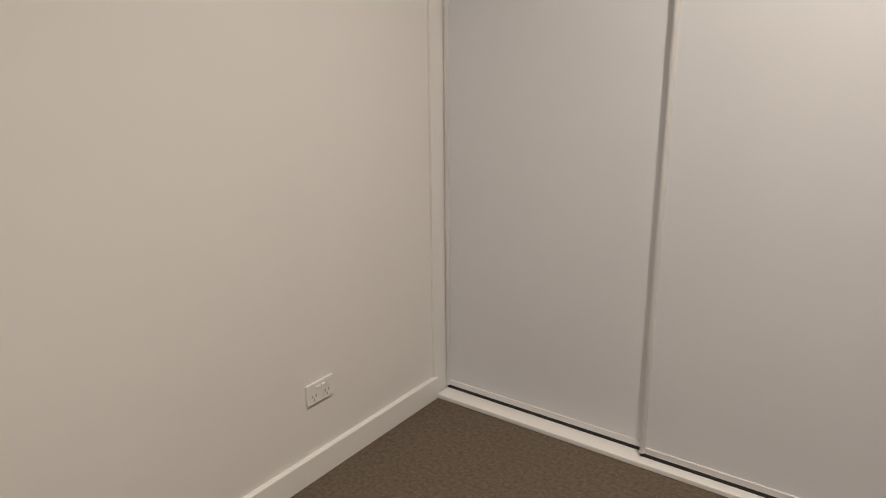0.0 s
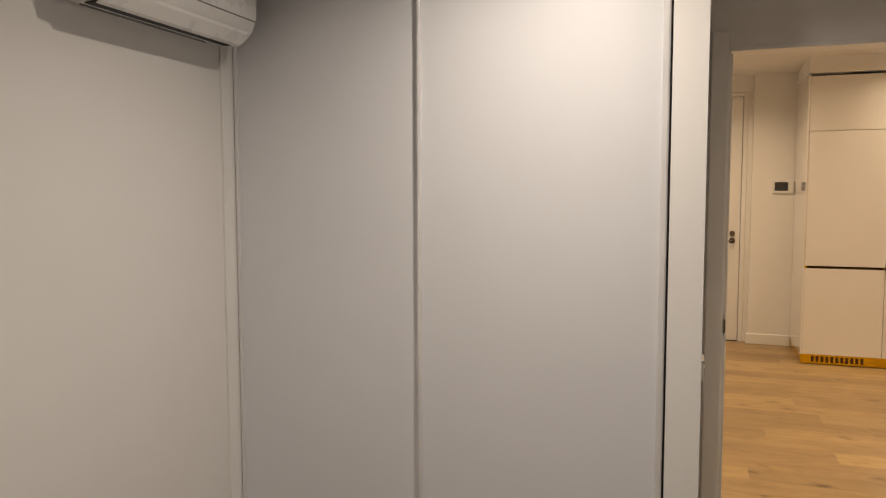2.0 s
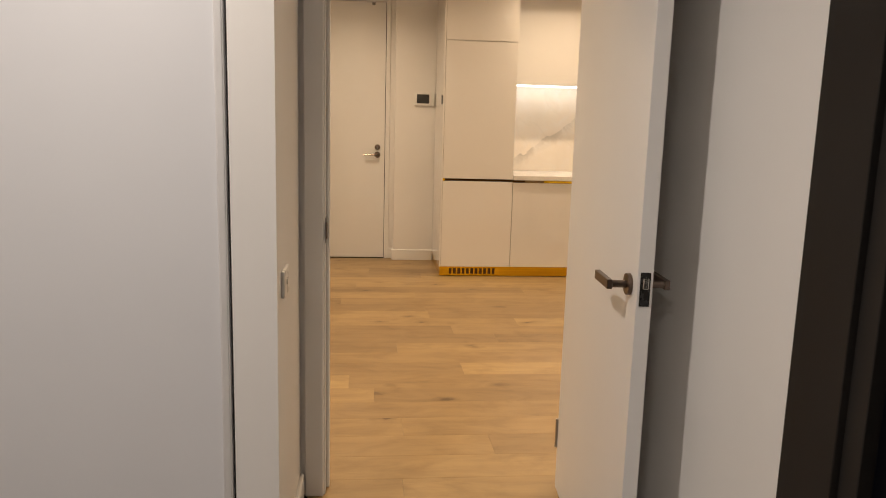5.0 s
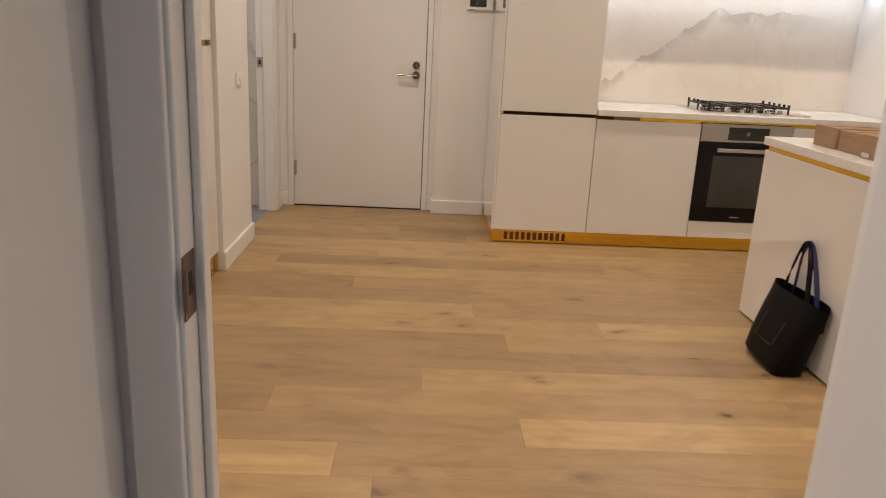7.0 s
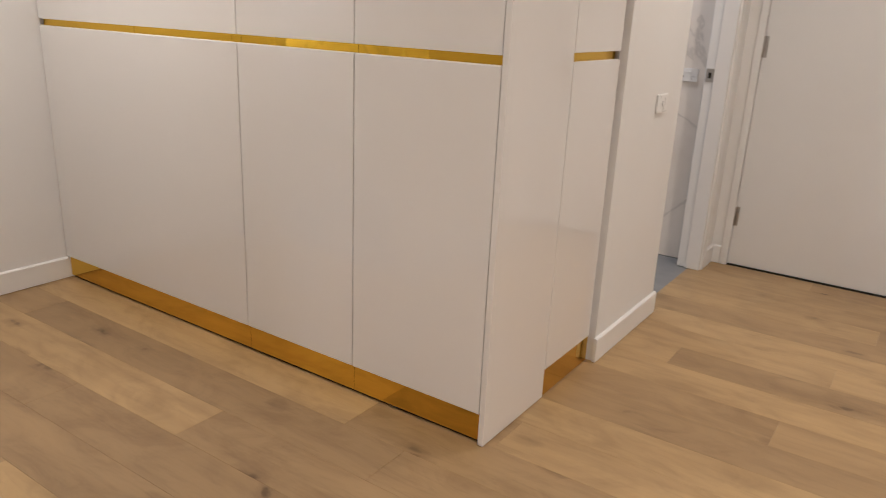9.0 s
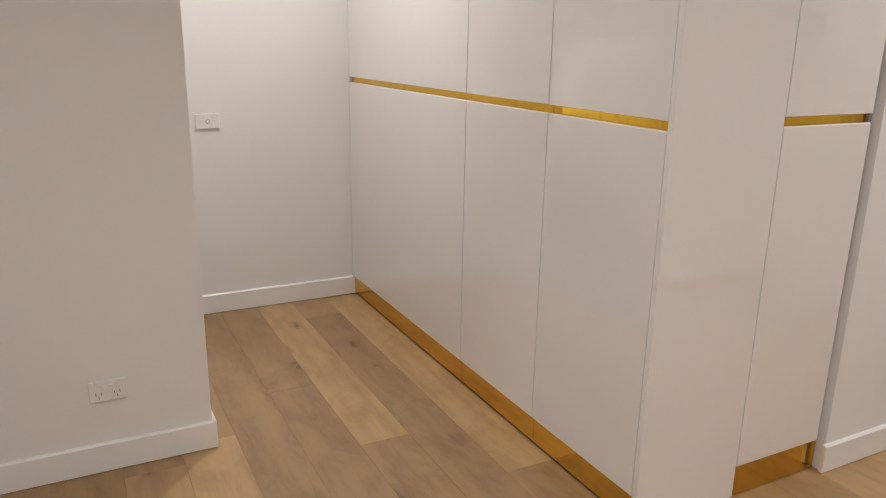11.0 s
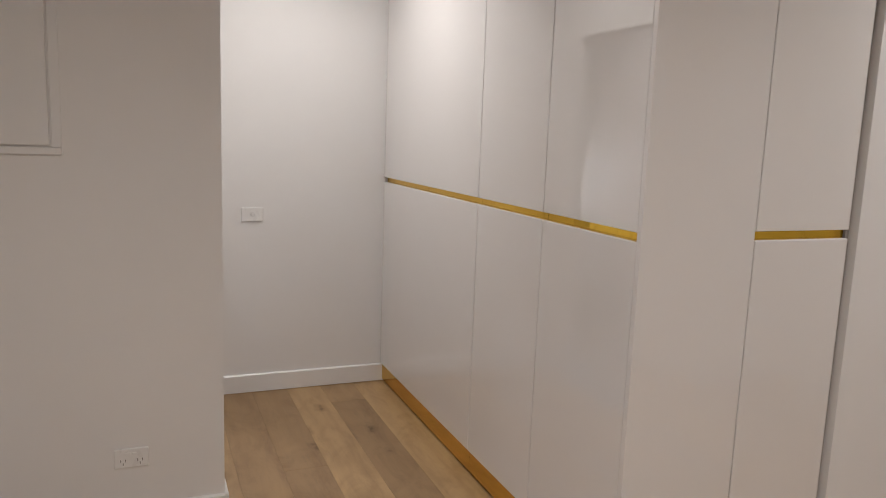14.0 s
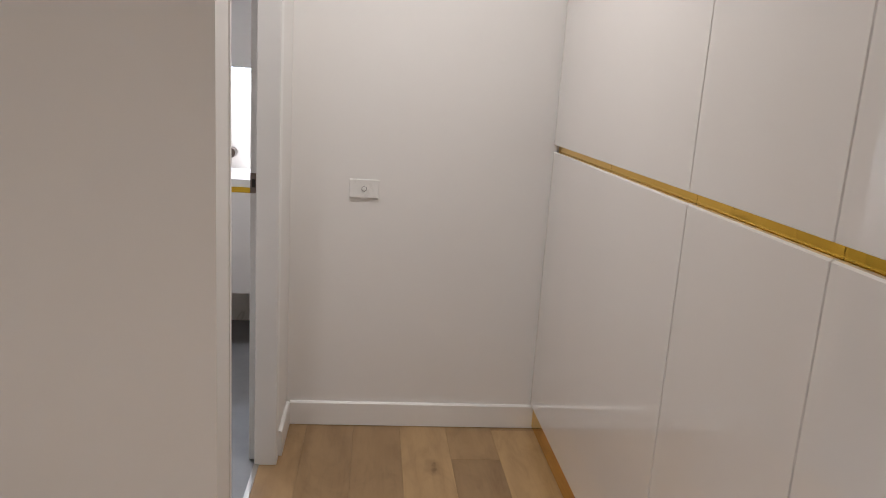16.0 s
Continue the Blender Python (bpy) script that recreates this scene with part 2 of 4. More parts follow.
def marble_material(name, crest=None, threads=0.014, thread_tone=0.80):
    """White marble with fine threads; crest: (x, z, rise, level) of one broad grey vein, shaded below its crest."""
    m, t, p = nodes_of(name)
    L = t.links.new
    co = add(t, "ShaderNodeTexCoord")

    def math_node(op, a, b=0.0):
        n = t.nodes.new("ShaderNodeMath")
        n.operation = op
        for s, v in zip(n.inputs, (a, b)):
            if isinstance(v, (int, float)):
                s.default_value = v
            else:
                L(v, s)
        return n.outputs[0]

    def ramp(src, stops):
        r = t.nodes.new("ShaderNodeValToRGB")
        e = r.color_ramp.elements
        while len(e) < len(stops):
            e.new(0.5)
        for el, (pos, v) in zip(e, stops):
            el.position, el.color = pos, (v, v * 0.97, v * 0.925, 1)
        L(src, r.inputs[0])
        return r.outputs[0]

    def times(a, b):
        mx = t.nodes.new("ShaderNodeMix")
        mx.data_type, mx.blend_type = "RGBA", "MULTIPLY"
        mx.inputs[0].default_value = 1.0
        L(a, mx.inputs[6])
        L(b, mx.inputs[7])
        return mx.outputs[2]

    th = add(t, "ShaderNodeTexNoise", Scale=1.1, Detail=8.0, Roughness=0.55, Distortion=0.9)
    L(co.outputs["Object"], th.inputs["Vector"])
    thin = math_node("ABSOLUTE", math_node("SUBTRACT", th.outputs["Fac"], 0.5))
    out = ramp(thin, [(0.0, thread_tone), (threads, 0.97), (threads * 4, 1.0)])
    cloud = add(t, "ShaderNodeTexNoise", Scale=2.6, Detail=4.0)
    L(co.outputs["Object"], cloud.inputs["Vector"])
    out = times(out, ramp(cloud.outputs["Fac"], [(0.3, 0.76), (0.6, 0.83)]))
    if crest:
        x, z, rise, level = crest
        n1 = add(t, "ShaderNodeTexNoise", Scale=3.4, Detail=7.0, Roughness=0.6, Distortion=0.5)
        L(co.outputs["Object"], n1.inputs["Vector"])
        sep = t.nodes.new("ShaderNodeSeparateXYZ")
        L(co.outputs["Object"], sep.inputs[0])
        slope = math_node("ADD", math_node("MULTIPLY", math_node("SUBTRACT", sep.outputs[0], x), rise), z)
        flat = math_node("ADD", math_node("MULTIPLY", sep.outputs[0], 0.02), level)
        line = math_node("ADD", math_node("MINIMUM", slope, flat), math_node("MULTIPLY", math_node("SUBTRACT", n1.outputs["Fac"], 0.5), 0.28))
        below = math_node("ADD", math_node("SUBTRACT", line, sep.outputs[2]), 0.05)
        body = ramp(below, [(0.0, 1.0), (0.043, 0.98), (0.05, 0.60), (0.057, 0.75), (0.09, 0.78), (0.13, 0.91), (0.18, 1.0)])
        n2 = add(t, "ShaderNodeTexNoise", Scale=6.5, Detail=5.0, Roughness=0.6, Distortion=0.8)
        L(co.outputs["Object"], n2.inputs["Vector"])
        patch = add(t, "ShaderNodeMapRange", **{"From Min": 0.47, "From Max": 0.68, "To Min": 0.0, "To Max": 0.85})
        L(n2.outputs["Fac"], patch.inputs["Value"])
        fade = add(t, "ShaderNodeMapRange", **{"From Min": 0.05, "From Max": 0.62, "To Min": 0.0, "To Max": 0.92})
        L(sep.outputs[0], fade.inputs["Value"])
        mx = t.nodes.new("ShaderNodeMix")
        mx.data_type = "RGBA"
        L(math_node("MAXIMUM", patch.outputs[0], fade.outputs[0]), mx.inputs[0])
        L(body, mx.inputs[6])
        mx.inputs[7].default_value = (1, 1, 1, 1)
        out = times(out, mx.outputs[2])
    L(out, p.inputs["Base Color"])
    p.inputs["Roughness"].default_value = 0.16
    return m


GLASS = glass_material()
MIRROR = mirror_material()
OAK = oak_material()
MARBLE = marble_material("marble_splashback", (-0.59, 0.43, 0.70, 0.645), 0.005, 0.965)
MARBLE_TILE = marble_material("marble_wall_tile", None, 0.012, 0.78)


# ---- mesh helpers ----
def box(bm, x0, x1, y0, y1, z0, z1, bevel=0.0):
    vs = bmesh.ops.create_cube(bm, size=1.0)["verts"]
    for v in vs:
        v.co = Vector(((x0 + x1) / 2 + v.co.x * (x1 - x0), (y0 + y1) / 2 + v.co.y * (y1 - y0), (z0 + z1) / 2 + v.co.z * (z1 - z0)))
    if bevel:
        es = list({e for v in vs for e in v.link_edges})
        bmesh.ops.bevel(bm, geom=es, offset=bevel, segments=2, profile=0.5, affect="EDGES")
    return bm


def block(*a, bevel=0.0):
    return box(bmesh.new(), *a, bevel=bevel)


def rod(bm, a, b, r, r2=None, sides=14):
    """A capped cylinder or cone from a to b."""
    a, b = Vector(a), Vector(b)
    m = Matrix.Translation((a + b) / 2) @ (b - a).to_track_quat("Z", "Y").to_matrix().to_4x4()
    bmesh.ops.create_cone(bm, cap_ends=True, segments=sides, radius1=r, radius2=r if r2 is None else r2, depth=(b - a).length, matrix=m)
    return bm


def sweep(bm, points, r, sides=8, flat=1.0, side=Vector((0, 0, 1))):
    """A tube along points; flat squeezes it along `side`."""
    rings = []
    pts = [Vector(q) for q in points]
    for k, q in enumerate(pts):
        d = (pts[min(k + 1, len(pts) - 1)] - pts[max(k - 1, 0)]).normalized()
        u = d.cross(side).normalized() if abs(d.dot(side)) < 0.98 else d.orthogonal().normalized()
        w = d.cross(u).normalized()
        rings.append([bm.verts.new(q + u * math.cos(a) * r + w * math.sin(a) * r * flat) for a in (2 * math.pi * j / sides for j in range(sides))])
    for ra, rb in zip(rings, rings[1:]):
        for j in range(sides):
            bm.faces.new((ra[j], ra[(j + 1) % sides], rb[(j + 1) % sides], rb[j]))
    bm.faces.new(rings[0][::-1])
    bm.faces.new(rings[-1])
    return bm


def loft(bm, rings, closed=True):
    made = [[bm.verts.new(q) for q in ring] for ring in rings]
    for ra, rb in zip(made, made[1:]):
        n = len(ra)
        for j in range(n if closed else n - 1):
            bm.faces.new((ra[j], ra[(j + 1) % n], rb[(j + 1) % n], rb[j]))
    return made


def finish(name, bm, material, smooth=False):
    bmesh.ops.recalc_face_normals(bm, faces=bm.faces[:])
    me = bpy.data.meshes.new(name)
    bm.to_mesh(me)
    bm.free()
    me.materials.append(material)
    if smooth:
        for f in me.polygons:
            f.use_smooth = True
        me.set_sharp_from_angle(angle=radians(35))
    return me


BASE = {}


def thing(name, at, label, category, group="", kind=""):
    """An Empty at the base of a thing; at: a place or a pose."""
    ob = new(name)
    ob.empty_display_size = 0.05
    m = at if isinstance(at, Matrix) else Matrix.Translation(at)
    ob.matrix_basis = m
    BASE[ob.name] = m
    return tagged(ob, label, category, group, kind)


def part(name, bm, material, parent, label="", own=False, smooth=False):
    """One mesh under a thing or a part. Its bmesh is in world places, or in the thing's own frame with own=True."""
    m = BASE[parent.name]
    if not own:
        bm.transform(m.inverted())
    ob = new(name, finish(name, bm, material, smooth))
    ob.parent = parent
    BASE[ob.name] = m
    if label:
        ob["label"] = label
    return ob


def setting(name, bm, material, label, category, kind="structure"):
    ob = new(name, finish(name, bm, material))
    BASE[ob.name] = Matrix.Identity(4)
    return tagged(ob, label, category, kind=kind)


def boxes(*rows):
    bm = bmesh.new()
    for r in rows:
        box(bm, *r)
    return bm


# ---- the setting ----
# bedroom
setting("wall_bedroom_left", block(-1.24, -1.138, -6.8, -2.215, 0, CEIL), PAINT, "plain white painted bedroom wall", "wall")
setting("wall_bedroom_back", block(-1.24, 1.85, -6.9, -6.8, 0, CEIL), PAINT, "plain white painted wall", "wall")
setting("wall_bedroom_right", boxes((1.75, 1.85, -3.42, -2.105, 0, CEIL), (1.75, 1.85, -6.8, -5.55, 0, CEIL), (1.75, 1.85, -5.55, -3.42, 2.42, CEIL)),
        PAINT, "white painted wall beside the glass sliding door", "wall")
setting("wall_bedroom_door", boxes((-1.24, 0.772, -2.215, -2.105, 0, CEIL), (1.706, 1.75, -2.215, -2.105, 0, CEIL), (0.772, 1.706, -2.215, -2.105, 2.080, CEIL)),
        PAINT, "white painted wall with the bedroom doorway", "wall")
setting("wall_wardrobe_end", block(0.592, 0.705, -2.83, -2.215, 0, CEIL), PAINT, "white painted nib wall closing the wardrobe", "wall")
setting("wall_over_wardrobe", block(-1.138, 0.592, -2.83, -2.74, 2.42, CEIL), PAINT, "white bulkhead above the wardrobe doors", "wall")
setting("floor_carpet", boxes((-1.24, 1.85, -6.8, -2.31, -0.1, 0.0), (-1.24, 0.705, -2.31, -2.16, -0.1, 0.0)), CARPET, "brown short-pile carpet", "carpet")
# living side
setting("wall_near_nook", block(-1.14, -1.037, -2.105, -1.03, 0, CEIL), PAINT, "white painted wall beside the nook", "wall")
setting("wall_nook_door", boxes((-2.405, -2.113, -1.132, -1.03, 0, CEIL), (-1.17, -1.14, -1.155, -1.03, 0, CEIL), (-2.113, -1.17, -1.155, -1.03, 2.062, CEIL)),
        PAINT, "white painted wall with the ensuite doorway", "wall")
setting("wall_nook_end", block(-2.505, -2.405, -1.13, 0.85, 0, CEIL), PAINT, "white painted wall at the end of the nook", "wall")
setting("wall_stub", boxes((-0.09, 0.022, 0.815, 1.47, 0, CEIL), (-0.09, 0.02, 2.30, 2.60, 0, CEIL), (-0.09, 0.02, 1.47, 2.30, 2.40, CEIL)),
        PAINT, "white painted wall beside the tall cabinets", "wall")
setting("wall_entry", boxes((0.02, 0.075, 2.50, 2.60, 0, CEIL), (1.135, 1.18, 2.50, 2.60, 0, CEIL), (0.075, 1.135, 2.50, 2.60, 2.482, CEIL), (1.18, 4.6, 2.41, 2.60, 0, CEIL)),
        PAINT, "white painted wall with the entry door", "wall")
# next three walls are out of view, added to close the room for reflections
setting("wall_east", block(6.4, 6.5, -2.105, 2.6, 0, CEIL), PAINT, "unseen plain white wall closing the living room", "wall")
setting("wall_kitchen_end", block(4.62, 6.4, 2.5, 2.6, 0, CEIL), PAINT, "unseen plain white wall closing the living room", "wall")
setting("wall_living_south", block(1.85, 6.5, -2.215, -2.105, 0, CEIL), PAINT, "unseen plain white wall closing the living room", "wall")
setting("ceiling", block(-3.9, 6.5, -6.9, 2.9, CEIL, CEIL + 0.1), CEILING_PAINT, "flat white plasterboard ceiling", "ceiling")
setting("bulkhead_kitchen", block(1.556, 4.62, 1.60, 2.41, 2.505, CEIL), PAINT, "white bulkhead above the kitchen cabinets", "bulkhead")
setting("bulkhead_pantry", boxes((-2.405, 0.0, 0.012, 0.42, 2.462, CEIL), (-0.45, 0.0, 0.42, 0.79, 2.462, CEIL)), PAINT, "white bulkhead above the tall cabinets", "bulkhead")
setting("subfloor", block(-2.405, 6.5, -2.31, 2.6, -0.12, -0.016), DARK, "dark underlay beneath the planks", "floor")
# bathrooms
setting("wall_ensuite", boxes((-3.84, -3.74, -2.3, -1.03, 0, CEIL), (-3.74, -1.24, -2.3, -2.215, 0, CEIL), (-3.74, -2.505, -1.13, -1.03, 0, CEIL)),
        MARBLE_TILE, "white marble tiled ensuite wall", "wall")
setting("floor_ensuite", block(-3.84, -1.14, -2.3, -1.10, -0.1, -0.004), TILE, "grey tiled ensuite floor", "floor")
setting("wall_bathroom", boxes((-1.9, -0.09, 2.42, 2.60, 0, CEIL), (-2.0, -1.9, 0.85, 2.60, 0, CEIL), (-1.9, -0.09, 0.85, 0.95, 0, CEIL)),
        MARBLE_TILE, "white marble tiled bathroom wall with grey veins", "wall")
setting("floor_bathroom", block(-1.9, -0.035, 0.95, 2.42, -0.1, -0.004), TILE, "grey tiled bathroom floor", "floor")


def skirting(name, rows, h=0.105, t=0.014):
    """Bevelled skirting boards: rows of x0, y0, x1, y1 along the wall and the way the face looks."""
    bm = bmesh.new()
    for x0, y0, x1, y1, nx, ny in rows:
        a, b = Vector((x0, y0, 0)), Vector((x1, y1, 0))
        n = Vector((nx, ny, 0))
        prof = [(0, 0.003), (t, 0.003), (t, h - 0.006), (t - 0.006, h), (0, h)]
        loft(bm, [[q + n * (u + 0.0005) + Vector((0, 0, z)) for u, z in prof] for q in (a, b)])
        for q in (a, b):
            bm.faces.new([bm.verts.new(q + n * (u + 0.0005) + Vector((0, 0, z))) for u, z in prof])
    return setting(name, bm, TRIM, "white painted skirting board", "skirting")


skirting("baseboard_bedroom", [(-1.138, -6.8, -1.138, -2.86, 1, 0), (0.705, -2.84, 0.705, -2.24, 1, 0), (1.75, -3.415, 1.75, -2.24, -1, 0)], h=0.095)
skirting("baseboard_near", [(-1.037, -2.105, -1.037, -1.016, 1, 0), (-1.16, -1.03, -1.023, -1.03, 0, 1), (0.72, -2.105, -1.02, -2.105, 0, 1)])
skirting("baseboard_nook", [(-2.405, -1.016, -2.405, 0.04, 1, 0), (-2.391, -1.03, -2.12, -1.03, 0, 1)])
skirting("baseboard_stub", [(0.022, 0.80, 0.022, 1.50, 1, 0), (0.02, 2.30, 0.02, 2.486, 1, 0)])
skirting("baseboard_entry", [(1.165, 2.41, 1.557, 2.41, 0, -1), (1.18, 2.41, 1.18, 2.49, -1, 0), (0.034, 2.50, 0.075, 2.50, 0, -1), (1.135, 2.50, 1.166, 2.50, 0, -1)])
skirting("baseboard_living", [(1.77, -2.105, 6.4, -2.105, 0, 1), (6.4, -2.09, 6.4, 2.5, -1, 0)])


# ---- doors ----
def lever_set(parent, at, face, away, metal=CHROME):
    """Round rose, round neck and a flat square-cut lever. at: centre on the leaf's face; face: outward; away: the way the lever points. Own frame."""
    a, n, w = Vector(at), Vector(face), Vector(away)
    bm = rod(bmesh.new(), a, a + n * 0.010, 0.027, sides=28)
    part("rose", bm, metal, parent, "satin nickel rose", own=True, smooth=True)
    bm = rod(bmesh.new(), a, a + n * 0.050, 0.0095, sides=16)
    part("neck", bm, metal, parent, own=True, smooth=True)
    p, q = a + n * 0.046 - w * 0.011, a + n * 0.060 + w * 0.118
    bm = block(min(p.x, q.x), max(p.x, q.x), min(p.y, q.y), max(p.y, q.y), a.z - 0.012, a.z + 0.012, bevel=0.002)
    part("lever", bm, metal, parent, "flat square-cut satin nickel lever", own=True)


def hinge(parent, x, y, z, nx, ny, own=True):
    bm = bmesh.new()
    rod(bm, (x, y, z - 0.05), (x, y, z + 0.05), 0.0065)
    for dz in (-0.051, 0.051):
        rod(bm, (x, y, z + dz - 0.003), (x, y, z + dz + 0.003), 0.0075)
    part("hinge", bm, STEEL, parent, "brushed steel butt hinge", own=own, smooth=True)


def door_frame(name, rows, label):
    bm = bmesh.new()
    for r in rows:
        box(bm, *r, bevel=0.003)
    return setting(name, bm, TRIM, label, "door frame")


# bedroom doorway
door_frame("door_1_frame", [(0.772, 0.792, -2.217, -2.103, 0, 2.080), (1.700, 1.706, -2.217, -2.103, 0, 2.080), (0.792, 1.700, -2.217, -2.103, 2.062, 2.080),
                            (0.792, 0.804, -2.165, -2.135, 0, 2.062), (1.692, 1.700, -2.165, -2.135, 0, 2.062)], "white painted bedroom door frame")
door_frame("door_1_architrave", [(0.722, 0.786, -2.231, -2.2165, 0, 2.138),
                                 (0.722, 0.786, -2.1035, -2.089, 0, 2.138), (1.703, 1.767, -2.1035, -2.089, 0, 2.138), (0.786, 1.703, -2.1035, -2.089, 2.073, 2.138)],
           "white painted architrave round the bedroom doorway")
strike = thing("strike_plate", (0.7925, -2.185, 0.985), "satin nickel strike plate let into the door jamb", "strike plate")
part("plate", boxes((0.7922, 0.7938, -2.2165, -2.172, 0.915, 1.0)), CHROME, strike)
part("latch_slot", boxes((0.7939, 0.7945, -2.203, -2.186, 0.945, 0.975)), DARK, strike)
part("lip", boxes((0.7935, 0.799, -2.2235, -2.2166, 0.930, 0.985)), CHROME, strike)

leaf = thing("bedroom_door", pose(1.652, -2.214, 0.0, 0, 0, -93.8), "open white flush bedroom door with satin nickel levers", "door", kind="structure")
part("leaf", block(0.003, 0.823, -0.019, 0.019, 0.012, 2.054, bevel=0.0015), DOOR_PAINT, leaf, own=True)
lever_set(leaf, (0.763, -0.019, 0.944), (0, -1, 0), (-1, 0, 0))
lever_set(leaf, (0.763, 0.019, 0.944), (0, 1, 0), (-1, 0, 0))
part("latch_plate", block(0.8231, 0.8245, -0.0125, 0.0125, 0.902, 0.985), IRON, leaf, "dark latch face plate", own=True)
part("latch_bolt", block(0.8245, 0.832, -0.007, 0.007, 0.945, 0.972, bevel=0.002), POLISHED, leaf, "steel latch bolt", own=True)
for z in (0.22, 1.84):
    hinge(leaf, 0.0, -0.021, z, 0, 0)

# entry door
entry = thing("entry_door", (0.60, 2.52, 0.0), "closed white flush entry door with dark lever and deadlock", "door", kind="structure")
part("leaf", block(0.118, 1.088, 2.512, 2.552, 0.008, 2.435, bevel=0.0015), DOOR_PAINT, entry)
em = bmesh.new()
for r in ((0.077, 0.1165, 2.487, 2.575, 0, 2.478), (1.093, 1.133, 2.487, 2.575, 0, 2.478), (0.1165, 1.093, 2.487, 2.575, 2.440, 2.478)):
    box(em, *r, bevel=0.003)
part("frame", em, TRIM, entry, "white steel door frame")
part("threshold_seal", block(0.115, 1.092, 2.505, 2.56, 0.0, 0.007), DARK, entry, "black door seal")
rose_at = Vector((1.018, 2.512, 1.015))
part("rose", rod(bmesh.new(), rose_at, rose_at + Vector((0, -0.012, 0)), 0.029, sides=28), CHROME, entry, "dark satin metal rose", smooth=True)
lv = rod(bmesh.new(), rose_at, rose_at + Vector((0, -0.05, 0)), 0.011)
sweep(lv, [rose_at + Vector(q) for q in ((0.008, -0.05, 0), (-0.03, -0.052, 0), (-0.09, -0.052, 0), (-0.128, -0.05, -0.002))], 0.012, 10, 0.6)
part("lever", lv, CHROME, entry, "dark satin metal lever", smooth=True)
dl = rose_at + Vector((0, 0, 0.072))
deadlock = part("deadlock", rod(bmesh.new(), dl, dl + Vector((0, -0.016, 0)), 0.027, 0.024, sides=28), CHROME, entry, "round deadlock turn", smooth=True)
part("turn", block(dl.x - 0.004, dl.x + 0.004, dl.y - 0.03, dl.y - 0.016, dl.z - 0.016, dl.z + 0.016, bevel=0.002), GREY_PLASTIC, deadlock)
part("keeper", block(1.0935, 1.097, 2.495, 2.51, 0.98, 1.05), STEEL, entry, "steel strike in the frame")
for z in (0.29, 1.22, 2.15):
    hinge(entry, 0.116, 2.497, z, 0, 0, own=False)
    part('hinge_leaf', block(0.1185, 0.138, 2.5085, 2.5125, z - 0.055, z + 0.055), STEEL, entry)
part("closer_mark", block(0.955, 0.985, 2.506, 2.512, 2.405, 2.428), GREY_PLASTIC, entry, "small dark fitting at the top")

# ensuite doorway
door_frame("door_2_frame", [(-2.112, -2.052, -1.108, -1.027, 0, 2.062), (-2.112, -2.094, -1.134, -1.1085, 0, 2.062), (-1.19, -1.17, -1.157, -1.027, 0, 2.062), (-2.0935, -1.19, -1.157, -1.1085, 2.044, 2.062), (-2.052, -1.19, -1.108, -1.027, 2.044, 2.062)], "white painted ensuite door frame")
strike2 = thing("strike_plate", (-2.092, -1.128, 1.05), "satin nickel strike plate in the ensuite jamb", "strike plate")
part("plate", boxes((-2.094, -2.0915, -1.1335, -1.1095, 1.015, 1.085)), CHROME, strike2)
part("latch_slot", boxes((-2.0914, -2.0908, -1.128, -1.116, 1.035, 1.065)), DARK, strike2)
leaf2 = thing("ensuite_door", pose(-1.195, -1.160, 0.0, 0, 0, -91), "open white flush ensuite door", "door", kind="structure")
part("leaf", block(0.003, 0.823, -0.019, 0.019, 0.012, 2.036, bevel=0.0015), DOOR_PAINT, leaf2, own=True)
lever_set(leaf2, (0.763, -0.019, 1.0), (0, -1, 0), (-1, 0, 0))
lever_set(leaf2, (0.763, 0.019, 1.0), (0, 1, 0), (-1, 0, 0))
for z in (0.22, 1.82):
    hinge(leaf2, 0.0, 0.021, z, 0, 0)

# bathroom doorway by the entry
door_frame("door_3_frame", [(-0.092, 0.022, 1.47, 1.49, 0, 2.40), (-0.055, 0.022, 2.268, 2.30, 0, 2.40), (-0.105, -0.0555, 2.282, 2.30, 0, 2.40), (-0.092, 0.022, 1.49, 2.268, 2.38, 2.40)], "white painted bathroom door frame")
door_frame("door_3_architrave", [(0.0205, 0.034, 2.288, 2.352, 0, 2.45), (0.0205, 0.034, 1.47, 2.288, 2.39, 2.45)],
           "white painted architrave round the bathroom doorway")
strike3 = thing("strike_plate", (-0.08, 2.281, 1.05), "satin nickel strike plate in the bathroom jamb", "strike plate")
part("plate", boxes((-0.098, -0.057, 2.2795, 2.282, 1.03, 1.10)), STEEL, strike3)
part("latch_slot", boxes((-0.086, -0.070, 2.2789, 2.2794, 1.05, 1.08)), DARK, strike3)


# ---- bedroom things ----
wardrobe = thing("wardrobe", (-0.27, -2.80, 0.0), "built-in wardrobe with two closed white sliding doors", "wardrobe")


def sliding_panel(x0, x1, y, label):
    """A wardrobe sliding door: board with slim aluminium stiles and rails."""
    ob = part("sliding_door", block(x0 + 0.004, x1 - 0.004, y - 0.005, y + 0.005, 0.05, 2.38), WARDROBE, wardrobe, label)
    for a, b in ((x0, x0 + 0.016), (x1 - 0.024, x1)):
        bm = box(bmesh.new(), a, b, y - 0.014, y + 0.012, 0.034, 2.395, bevel=0.0025)
        box(bm, a + 0.004, b - 0.004, y - 0.017, y - 0.0138, 0.034, 2.395, bevel=0.0012)
        part("stile", bm, ALU, ob, "slim white aluminium edge profile")
    for a, b in ((0.034, 0.056), (2.372, 2.395)):
        part("rail", block(x0 + 0.016, x1 - 0.024, y - 0.011, y + 0.010, a, b, bevel=0.002), ALU, ob)


